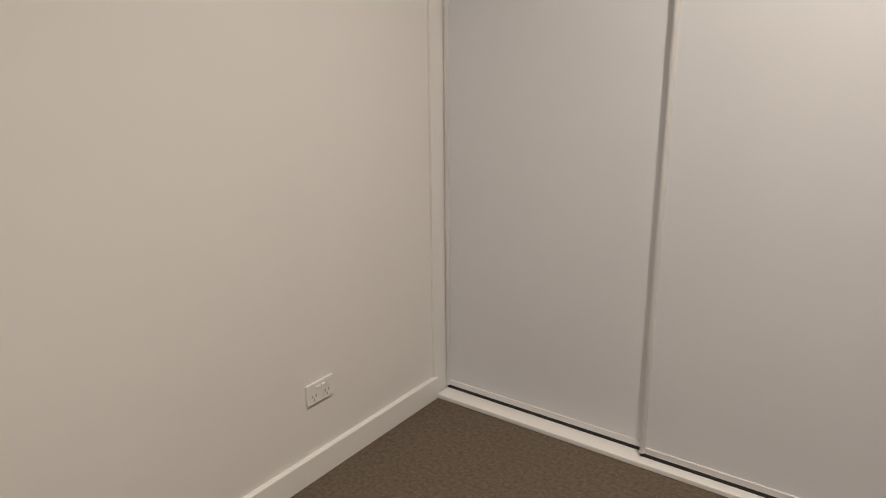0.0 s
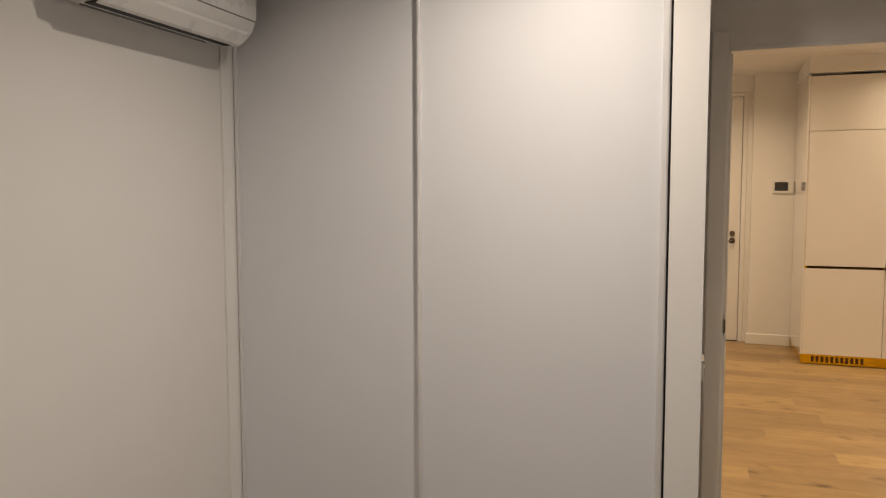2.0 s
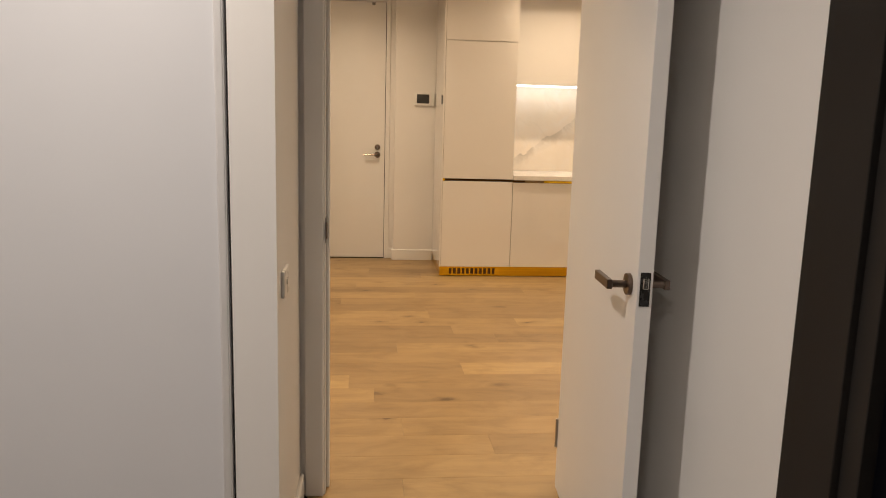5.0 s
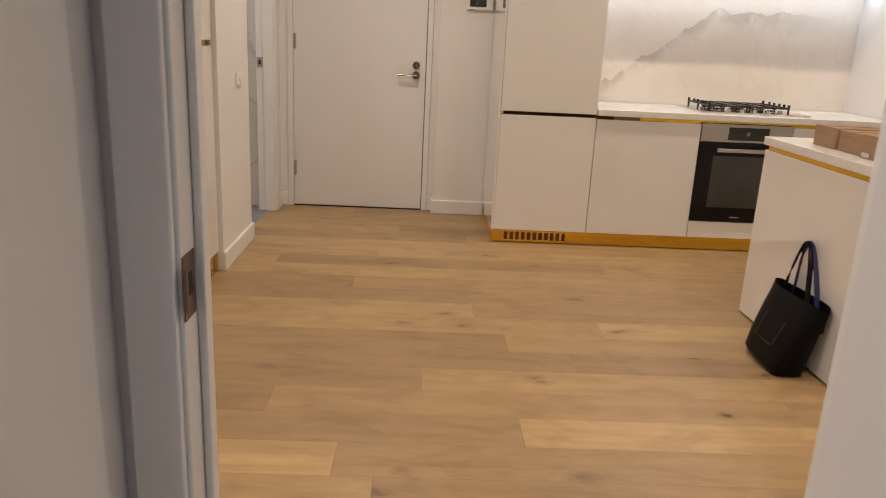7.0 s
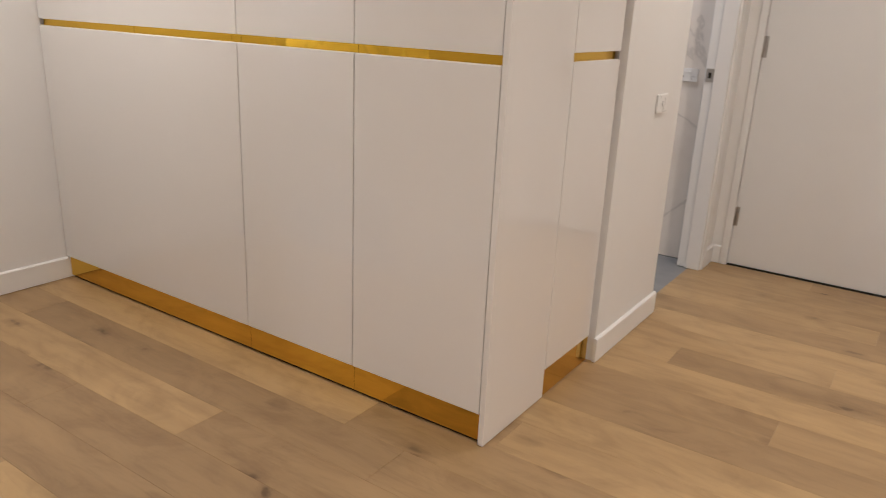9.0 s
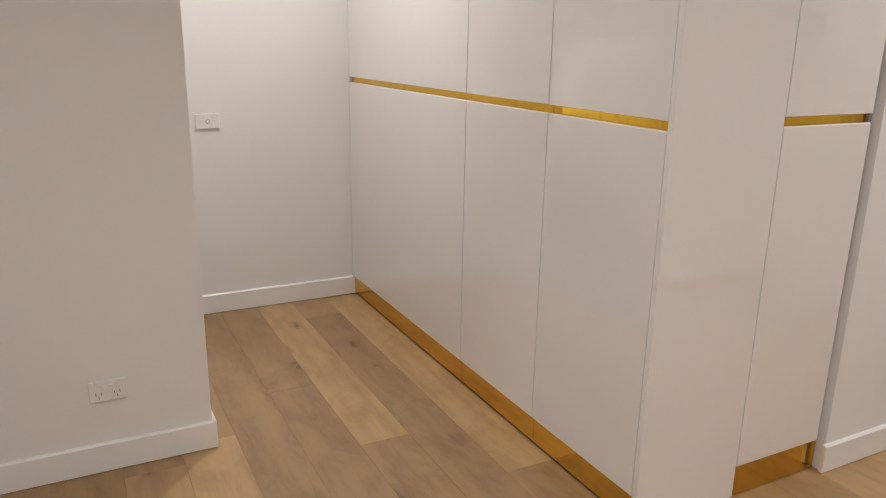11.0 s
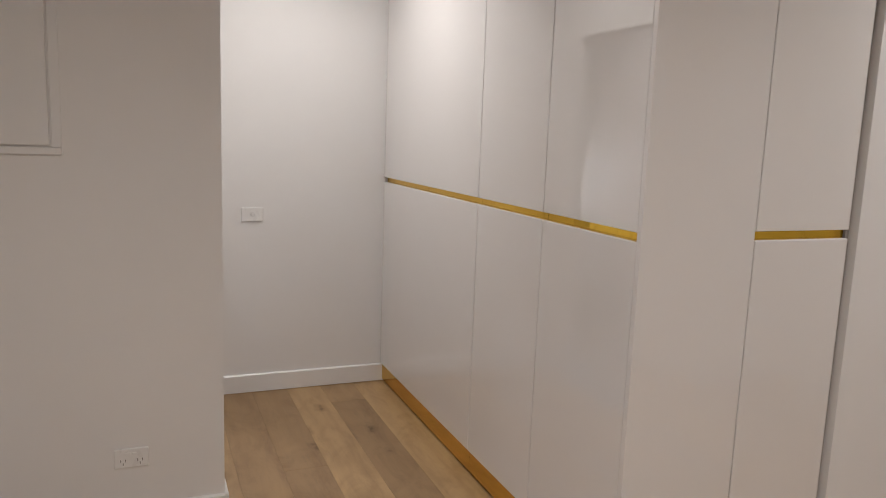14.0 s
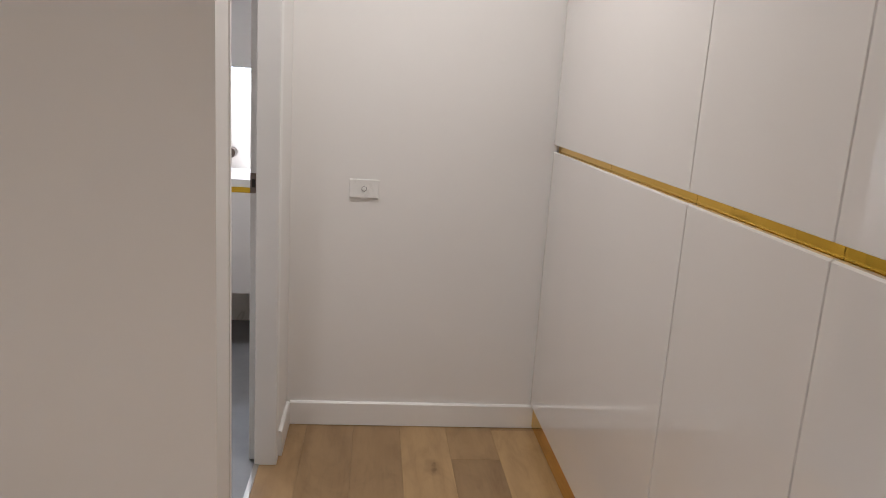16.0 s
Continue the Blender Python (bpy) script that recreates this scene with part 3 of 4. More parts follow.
sliding_panel(-1.127, -0.285, -2.786, "white sliding door on the rear track")
sliding_panel(-0.314, 0.584, -2.816, "white sliding door on the front track")
sill = part("floor_track", block(-1.138, 0.592, -2.862, -2.745, 0.0, 0.018, bevel=0.003), TRIM, wardrobe, "white double floor track")
for a, b, y in ((-1.127, -0.285, -2.786), (-0.314, 0.584, -2.816)):
    # shadow line in the gap under each door, put in as a black strip
    part("door_gap_shade", block(a, b, y - 0.006, y + 0.006, 0.0182, 0.0338), DARK, wardrobe, "black strip for the shade under the sliding door")
part("side_channel", block(-1.1378, -1.1285, -2.876, -2.747, 0.021, 2.419, bevel=0.001), TRIM, wardrobe, "white side channel against the wall")
part("end_channel", boxes((0.5855, 0.5915, -2.806, -2.747, 0.021, 2.419)), DARK, wardrobe, "dark gap at the wardrobe end")
part("head_track", block(-1.128, 0.585, -2.842, -2.747, 2.397, 2.419), ALU, wardrobe)
part("lining", block(-1.138, 0.592, -2.735, -2.225, 0.0, 0.018), DARK, wardrobe, "dark wardrobe floor")


def power_outlet(at, nx, ny, label, lateral=0.0575):
    """Double power outlet: plate, two rockers, pin slots. at: plate centre on the wall; (nx, ny): outward."""
    c, n = Vector(at), Vector((nx, ny, 0))
    u = Vector((-ny, nx, 0))
    ob = thing("power_outlet", c - Vector((0, 0, 0.036)), label, "power outlet")

    def slab(du0, du1, z0, z1, d0, d1, bevel=0.0):
        bm = block(du0, du1, d0, d1, z0, z1, bevel=bevel)
        m = Matrix((u.to_4d(), n.to_4d(), Vector((0, 0, 1, 0)), Vector((0, 0, 0, 1)))).transposed()
        for k in range(3):
            m[3][k] = 0
        m[0][3], m[1][3], m[2][3], m[3][3] = c.x, c.y, c.z, 1
        bm.transform(m)
        return bm

    part("plate", slab(-lateral, lateral, -0.036, 0.036, 0.0004, 0.009, 0.003), PLASTIC, ob)
    for s in (-0.011, 0.011):
        part("rocker", slab(s - 0.008, s + 0.008, 0.013, 0.022, 0.009, 0.0125, 0.001), PLASTIC, ob)
    for s in (-0.028, 0.028):
        for du, z in ((-0.008, -0.008), (0.008, -0.008), (0.0, -0.021)):
            part("pin_slot", slab(s + du - 0.0014, s + du + 0.0014, z - 0.005, z + 0.005, 0.0088, 0.0094), GREY_PLASTIC, ob)
    return ob


def light_switch(at, nx, ny, label, upright=False):
    c, n = Vector(at), Vector((nx, ny, 0))
    u = Vector((-ny, nx, 0))
    w, h = (0.036, 0.058) if upright else (0.058, 0.037)
    ob = thing("light_switch", c - Vector((0, 0, h)), label, "light switch")
    m = Matrix(((u.x, n.x, 0, c.x), (u.y, n.y, 0, c.y), (0, 0, 1, c.z), (0, 0, 0, 1)))
    bm = block(-w, w, 0.0004, 0.010, -h, h, bevel=0.003)
    bm.transform(m)
    part("plate", bm, PLASTIC, ob)
    bm = rod(bmesh.new(), (0, 0.009, 0), (0, 0.0105, 0), 0.0105, sides=24)
    bm.transform(m)
    part("bezel", bm, GREY_PLASTIC, ob, "grey ring round the button")
    bm = rod(bmesh.new(), (0, 0.009, 0), (0, 0.0135, 0), 0.0088, 0.008, sides=24)
    bm.transform(m)
    part("button", bm, PLASTIC, ob)
    return ob


power_outlet((-1.138, -3.48, 0.302), 1, 0, "white double power outlet on the bedroom wall")
light_switch((0.705, -2.69, 0.885), 1, 0, "white single light switch beside the bedroom door")


def air_conditioner():
    """Split unit on the bedroom wall: curved case, open flap, louvre slot."""
    x0 = -1.137
    y0, y1 = -3.72, -2.92
    ob = thing("air_conditioner", (x0, (y0 + y1) / 2, 2.06), "white wall-mounted split air conditioner with its flap ajar", "air conditioner")
    prof = [(0.0, 2.085), (0.10, 2.065), (0.155, 2.075), (0.195, 2.115), (0.212, 2.16), (0.216, 2.22), (0.212, 2.33), (0.195, 2.355), (0.0, 2.36)]
    bm = bmesh.new()
    rings = []
    for y, s in ((y0, 0.93), (y0 + 0.012, 0.985), (y0 + 0.03, 1.0), (y1 - 0.03, 1.0), (y1 - 0.012, 0.985), (y1, 0.93)):
        rings.append([(x0 + 0.001 + u * s, y, 2.21 + (z - 2.21) * (0.5 + s / 2)) for u, z in prof])
    made = loft(bm, rings)
    bm.faces.new(made[0])
    bm.faces.new(made[-1][::-1])
    body = part("body", bm, PLASTIC, ob, smooth=True)
    part("outlet_slot", boxes((x0 + 0.100, x0 + 0.145, y0 + 0.06, y1 - 0.06, 2.0615, 2.0665)), DARK, body, "dark air outlet slot")
    fl = bmesh.new()
    loft(fl, [[(x0 + u, y, z) for u, z in ((0.150, 2.056), (0.165, 2.062), (0.196, 2.098), (0.199, 2.108), (0.192, 2.104), (0.160, 2.068))] for y in (y0 + 0.05, y1 - 0.05)])
    part("flap", fl, PLASTIC, ob, "white swing flap")
    part("front_seam", boxes((x0 + 0.2085, x0 + 0.2125, y0 + 0.02, y1 - 0.02, 2.150, 2.1535)), GREY_PLASTIC, ob, "seam between front panel and flap")
    part("under_seam", boxes((x0 + 0.040, x0 + 0.043, y0 + 0.10, y1 - 0.10, 2.070, 2.0785)), GREY_PLASTIC, ob)
    for k in range(3):
        part("indicator", boxes((x0 + 0.182, x0 + 0.185, y1 - 0.075 + k * 0.018, y1 - 0.067 + k * 0.018, 2.100, 2.1035)), GREY_PLASTIC, ob)


air_conditioner()


def sliding_glass_door():
    """Bronze framed balcony door in the right wall: stepped frame, black sashes with panes, D handle."""
    x = 1.75
    a, b = -5.55, -3.42
    ob = thing("sliding_glass_door", (x + 0.05, (a + b) / 2, 0.0), "dark bronze aluminium sliding glass door at night", "sliding door", kind="structure")
    for y0, y1 in ((b - 0.158, b - 0.001), (a + 0.001, a + 0.158)):
        part("jamb", block(x - 0.006, x + 0.10, y0, y1, 0, 2.42, bevel=0.002), FRAME_DARK, ob)
    for y0, y1 in ((b - 0.210, b - 0.161), (a + 0.161, a + 0.210)):
        part("inner_jamb", block(x + 0.006, x + 0.10, y0, y1, 0, 2.42, bevel=0.002), FRAME_DARK, ob)
    part("head", block(x - 0.004, x + 0.10, a + 0.210, b - 0.210, 2.36, 2.42), FRAME_DARK, ob)
    part("sill", block(x - 0.004, x + 0.10, a + 0.210, b - 0.210, 0.0, 0.045), FRAME_DARK, ob)
    mid = (a + b) / 2
    for y0, y1, dx, w in ((mid - 0.04, b - 0.213, 0.030, 0.225), (a + 0.213, mid + 0.04, 0.066, 0.09)):
        bm = bmesh.new()
        for r in ((x + dx, x + dx + 0.032, y1 - w, y1, 0.05, 2.355), (x + dx, x + dx + 0.032, y0, y0 + 0.09, 0.05, 2.355),
                  (x + dx, x + dx + 0.032, y0 + 0.09, y1 - w, 0.05, 0.15), (x + dx, x + dx + 0.032, y0 + 0.09, y1 - w, 2.27, 2.355),
                  (x + dx, x + dx + 0.032, y0 + 0.09, y1 - w, 0.868, 0.972)):
            box(bm, *r, bevel=0.002)
        sash = part("sash", bm, SASH_BLACK, ob, "black sash frame")
        pane = part("pane", boxes((x + dx + 0.014, x + dx + 0.018, y0 + 0.085, y1 - w + 0.005, 0.145, 2.275)), GLASS, sash, "clear glass pane")
        pane.visible_shadow = False
    hy, hz = b - 0.268, 0.945
    x += 0.03
    plate = part("handle_plate", block(x - 0.010, x - 0.0005, hy - 0.052, hy + 0.024, hz - 0.115, hz + 0.115, bevel=0.004), SASH_BLACK, ob, "black handle plate")
    g = sweep(bmesh.new(), [(x - 0.006, hy - 0.004, hz + 0.088), (x - 0.016, hy - 0.010, hz + 0.080), (x - 0.022, hy - 0.038, hz + 0.058), (x - 0.024, hy - 0.048, hz + 0.046),
                            (x - 0.024, hy - 0.050, hz + 0.020), (x - 0.024, hy - 0.049, hz - 0.070), (x - 0.022, hy - 0.044, hz - 0.084), (x - 0.016, hy - 0.024, hz - 0.086), (x - 0.006, hy - 0.008, hz - 0.082)],
              0.009, 10, 0.6)
    part("pull", g, HANDLE_GREY, plate, "bent dull grey pull", smooth=True)
    part("lock_button", rod(bmesh.new(), (x - 0.0105, hy + 0.012, hz + 0.003), (x - 0.018, hy + 0.012, hz + 0.003), 0.006), POLISHED, plate, "small bright lock button")


sliding_glass_door()
setting("balcony", block(1.85, 3.4, -6.8, -2.215, -0.2, -0.05), TILE, "dark balcony floor outside", "balcony")


# ---- tall cabinets by the nook ----
def cabinet_door(parent, x0, x1, y0, y1, z0, z1, name="door"):
    return part(name, block(x0, x1, y0, y1, z0, z1, bevel=0.001), GLOSS, parent)


def chamfered(bm, axis, sign=1, depth=0.005):
    """Slopes the upper front edge of a lower door, a shape added to catch light as a bright lip."""
    top = max(v.co.z for v in bm.verts)
    front = min(v.co[axis] * sign for v in bm.verts)
    for v in bm.verts:
        if v.co.z > top - 0.003 and v.co[axis] * sign < front + 0.003:
            if v.co.z > top - 0.0005:
                v.co[axis] = (front + depth) * sign
            else:
                v.co.z = top - depth * 0.8
    return bm


def front_unit(x0, x1, gap, label, joint=None):
    """A tall cabinet facing the bedroom: carcass, lower and upper door, gold finger channel and gold plinth."""
    ob = thing("tall_cabinet", ((x0 + x1) / 2, 0.2, 0.0), label, "cabinet", "tall cabinets in the nook")
    part("body", boxes((x0 + 0.001, x1 - 0.001, 0.03, 0.409, 0.105, 2.455)), CARCASS_SHADE, ob)
    part("door", chamfered(block(x0 + gap, x1 - gap, 0.0, 0.019, 0.112, 1.192, bevel=0.001), 1), GLOSS, ob)
    cabinet_door(ob, x0 + gap, x1 - gap, 0.0, 0.019, 1.219, 2.452)
    for a, b in ((x0, x1),) if joint is None else ((x0, joint), (joint, x1)):
        part("finger_channel", boxes((a + 0.001, b - 0.001, 0.0215, 0.0295, 1.186, 1.230)), GOLD, ob, "mirror gold finger channel")
    part("plinth", block(x0 + 0.0006, x1 - 0.0006, 0.012, 0.027, 0.012, 0.108), GOLD, ob, "mirror gold plinth")
    # shadow line at the floor, laid in as a black strip
    part("kick_shade", boxes((x0, x1, 0.022, 0.03, 0.0, 0.012)), DARK, ob, "black strip for the shade below the plinth")
    return ob


front_unit(-2.402, -1.098, 0.0024, "wide tall glossy white cabinet with gold channel beside the wall", joint=-1.728)
front_unit(-1.098, -0.555, 0.0024, "narrow tall glossy white cabinet with gold channel")
front_unit(-0.555, -0.022, 0.0024, "narrow tall glossy white cabinet with gold channel")
endp = thing("end_panel", (-0.01, 0.2, 0.0), "glossy white end panel of the tall cabinets standing on the floor", "panel")
part("panel", block(-0.0205, 0.0, -0.002, 0.411, 0.003, 2.46, bevel=0.002), GLOSS, endp)
side = thing("tall_cabinet", (-0.2, 0.6, 0.0), "tall glossy white side cabinet with gold channel and plinth", "cabinet", "tall cabinets in the nook")
part("body", boxes((-0.44, -0.03, 0.413, 0.800, 0.105, 2.455)), CARCASS_SHADE, side)
part("door", chamfered(block(-0.019, 0.0, 0.4150, 0.799, 0.112, 1.192, bevel=0.0018), 0, -1), GLOSS, side)
part("door", block(-0.019, 0.0, 0.4150, 0.799, 1.219, 2.452, bevel=0.0018), GLOSS, side)
part("finger_channel", boxes((-0.0295, -0.0215, 0.412, 0.800, 1.186, 1.230)), GOLD, side, "mirror gold finger channel")
part("plinth", block(-0.02, -0.005, 0.412, 0.8005, 0.004, 0.108), GOLD, side, "mirror gold plinth")
# shade of the gap beside the wall, put in as a grey strip
part("filler", boxes((-0.06, -0.012, 0.801, 0.814, 0.0, 2.64)), SHADOW_STRIP, side, "grey strip coloured as the shaded gap against the wall")

light_switch((-2.405, -0.744, 1.006), 1, 0, "white single light switch on the nook wall")
light_switch((0.022, 1.236, 1.006), 1, 0, "white single light switch beside the bathroom door")
power_outlet((-1.037, -1.35, 0.290), 1, 0, "white double power outlet above the skirting")

hatch = thing("access_panel", (-1.037, -1.80, 1.36), "white painted access hatch let into the wall", "access panel")
hb = bmesh.new()
for r in ((-1.0366, -1.0270, -2.06, -1.53, 1.362, 1.385), (-1.0366, -1.0320, -2.06, -1.53, 1.945, 1.97), (-1.0366, -1.0335, -2.06, -2.03, 1.385, 1.945), (-1.0366, -1.0320, -1.56, -1.53, 1.385, 1.945)):
    box(hb, *r, bevel=0.0015)
part("frame", hb, TRIM, hatch)
part("lid", block(-1.0366, -1.0265, -2.028, -1.566, 1.391, 1.941, bevel=0.003), TRIM, hatch)
part("latch", rod(bmesh.new(), (-1.029, -1.603, 1.505), (-1.024, -1.603, 1.505), 0.011, sides=20), PLASTIC, hatch, "round white latch")

# ---- entry wall ----
inter = thing("intercom", (1.455, 2.41, 1.49), "white wall intercom with a dark screen", "intercom")
part("case", block(1.362, 1.548, 2.388, 2.4098, 1.492, 1.612, bevel=0.004), PLASTIC, inter)
part("screen", block(1.383, 1.500, 2.3865, 2.3885, 1.512, 1.596), SCREEN, inter, "dark intercom screen")
for k in range(3):
    part("key", block(1.512, 1.536, 2.386, 2.3885, 1.520 + k * 0.026, 1.536 + k * 0.026, bevel=0.001), PLASTIC, inter)


# ---- kitchen ----
YF = 1.628
fridge = thing("fridge_cabinet", (1.866, 2.0, 0.0), "tall white cabinet for an integrated fridge", "cabinet", "kitchen cabinets")
part("body", boxes((1.572, 2.184, YF + 0.024, 2.40, 0.10, 0.8415), (1.572, 2.184, YF + 0.064, 2.40, 0.8415, 0.8645), (1.572, 2.184, YF + 0.024, 2.40, 0.8645, 2.485)), GLOSS, fridge)
part("side_panel", block(1.558, 1.5715, YF - 0.002, 2.405, 0.088, 2.497, bevel=0.0015), GLOSS, fridge)
part("side_panel", block(2.1845, 2.190, YF + 0.02, 2.405, 0.905, 2.497), GLOSS, fridge)
for z0, z1 in ((0.090, 0.842), (0.864, 2.017), (2.023, 2.483)):
    part("door", block(1.573, 2.186, YF, YF + 0.02, z0, z1, bevel=0.0018), GLOSS, fridge)
# channel coloured brown for the dark shade and reflection in it
part("finger_channel", boxes((1.592, 2.186, YF + 0.058, YF + 0.062, 0.842, 0.864)), BROWN, fridge, "recessed finger channel with its shade coloured dark brown")
part("channel_end", boxes((1.573, 1.591, YF + 0.021, YF + 0.0235, 0.8425, 0.8635)), GOLD, fridge, "gold end of the finger channel")


def base_unit(x0, x1, label):
    ob = thing("base_cabinet", ((x0 + x1) / 2, 1.95, 0.0), label, "cabinet", "kitchen cabinets")
    part("body", boxes((x0 + 0.001, x1 - 0.001, YF + 0.024, 2.37, 0.10, 0.855)), GLOSS, ob)
    part("door", block(x0 + 0.0015, x1 - 0.0015, YF, YF + 0.02, 0.090, 0.837, bevel=0.0018), GLOSS, ob)
    part("finger_channel", boxes((x0, x1, YF + 0.0205, YF + 0.0235, 0.826, 0.857)), GOLD, ob, "gold finger channel")
    return ob


first = base_unit(2.188, 2.866, "white kitchen base cabinet with gold channel")
# recess shade carried on as a dark strip over the gold, then a browner stretch
part("channel_shade", boxes((2.189, 2.300, YF + 0.0185, YF + 0.0204, 0.8375, 0.857)), BROWN, first, "dark strip for the shade at the end of the finger channel")
part("channel_blend", boxes((2.3005, 2.470, YF + 0.0188, YF + 0.0204, 0.8375, 0.857)), BRONZE, first, "bronze-toned stretch between the dark strip and the gold")
base_unit(3.466, 4.06, "white kitchen base cabinet with gold channel")
base_unit(4.06, 4.60, "white kitchen base cabinet with gold channel")
ovc = thing("oven_cabinet", (3.166, 1.95, 0.0), "white oven housing with a filler panel below", "cabinet", "kitchen cabinets")
part("body", boxes((2.867, 3.465, YF + 0.03, 2.37, 0.10, 0.198)), GLOSS, ovc)
part("filler_panel", block(2.868, 3.464, YF, YF + 0.02, 0.090, 0.200, bevel=0.0018), GLOSS, ovc)
part("finger_channel", boxes((2.867, 3.465, YF + 0.0205, YF + 0.0235, 0.846, 0.857)), GOLD, ovc)

oven = thing("oven", (3.166, 1.9, 0.204), "built-in stainless steel oven with black glass door", "oven")
part("case", boxes((2.872, 3.460, YF + 0.012, 2.2, 0.206, 0.842)), DARK, oven)
panel = part("control_panel", block(2.870, 3.462, YF - 0.004, YF + 0.012, 0.728, 0.842, bevel=0.002), STEEL, oven, "brushed steel control panel")
part("display", block(3.045, 3.310, YF - 0.0055, YF - 0.0035, 0.742, 0.824), SCREEN, panel, "black oven display")
part("display_readout", block(3.165, 3.185, YF - 0.0062, YF - 0.0054, 0.772, 0.796), GREY_PLASTIC, panel)
odoor = part("door", block(2.870, 3.462, YF - 0.010, YF + 0.012, 0.206, 0.722, bevel=0.003), BLACK_GLASS, oven, "black glass oven door")
part("window", block(2.965, 3.370, YF - 0.0112, YF - 0.0098, 0.300, 0.640), OVEN_WINDOW, odoor, "tinted oven window")
hb = block(2.97, 3.365, YF - 0.058, YF - 0.046, 0.668, 0.692, bevel=0.003)
for x in (3.0, 3.335):
    rod(hb, (x, YF - 0.05, 0.68), (x, YF - 0.009, 0.68), 0.007)
part("handle", hb, STEEL, odoor, "flat steel bar handle")
part("badge", block(3.13, 3.19, YF - 0.0112, YF - 0.0098, 0.232, 0.240), STEEL, odoor, "small illegible badge")

bt = thing("benchtop", (3.4, 2.0, 0.858), "white stone kitchen benchtop", "benchtop")
part("slab", block(2.1905, 4.60, YF - 0.020, 2.379, 0.860, 0.900, bevel=0.003), STONE, bt)
sp = thing("splashback", (3.4, 2.385, 0.901), "white marble splashback with a broad grey diagonal vein", "splashback")
part("slab", block(2.1905, 4.19, 2.380, 2.399, 0.9015, 1.706), MARBLE, sp)
tall = thing("tall_cabinet", (4.40, 2.0, 0.0), "tall white kitchen cabinet closing the run", "cabinet", "kitchen cabinets")
part("side_panel", block(4.19, 4.208, 1.90, 2.40, 0.9015, 2.497, bevel=0.0015), GLOSS, tall)
part("door", block(4.21, 4.60, 1.90, 1.92, 0.9015, 2.493, bevel=0.0018), GLOSS, tall)
part("body", boxes((4.209, 4.60, 1.921, 2.40, 0.902, 2.497)), GLOSS, tall)


def upper_unit(x0, x1):
    ob = thing("wall_cabinet", ((x0 + x1) / 2, 2.2, 1.66), "white kitchen wall cabinet above the splashback", "cabinet", "kitchen wall cabinets")
    part("body", boxes((x0 + 0.001, x1 - 0.001, 2.021, 2.40, 1.708, 2.497)), GLOSS, ob)
    part("door", block(x0 + 0.0015, x1 - 0.0015, 2.0, 2.019, 1.693, 2.460, bevel=0.0018), GLOSS, ob)
    part("finger_channel", boxes((x0, x1, 2.016, 2.0205, 2.457, 2.497)), GOLD, ob, "gold channel at the top")


for a, b in ((2.1905, 3.09), (3.09, 3.64), (3.64, 4.189)):
    upper_unit(a, b)
led = thing("led_strip", (3.2, 2.27, 1.66), "lit white strip light under the wall cabinets", "strip light")
part("diffuser", block(2.20, 4.18, 2.255, 2.285, 1.694, 1.707, bevel=0.002), LED, led)

pl = thing("kitchen_plinth", (2.9, 1.70, 0.0), "mirror gold kitchen plinth with a vent grille", "plinth")
part("board", block(1.575, 4.60, YF + 0.012, YF + 0.022, 0.008, 0.088), GOLD, pl)
part("return_board", block(1.565, 1.5745, YF + 0.012, 2.395, 0.008, 0.086), GOLD, pl)
vent = part("vent_frame", block(1.635, 2.075, YF + 0.0105, YF + 0.0118, 0.016, 0.082), GOLD, pl, "gold vent grille")
for k in range(11):
    part("vent_slot", block(1.648 + k * 0.0385, 1.672 + k * 0.0385, YF + 0.0095, YF + 0.0104, 0.024, 0.074), BROWN, vent)


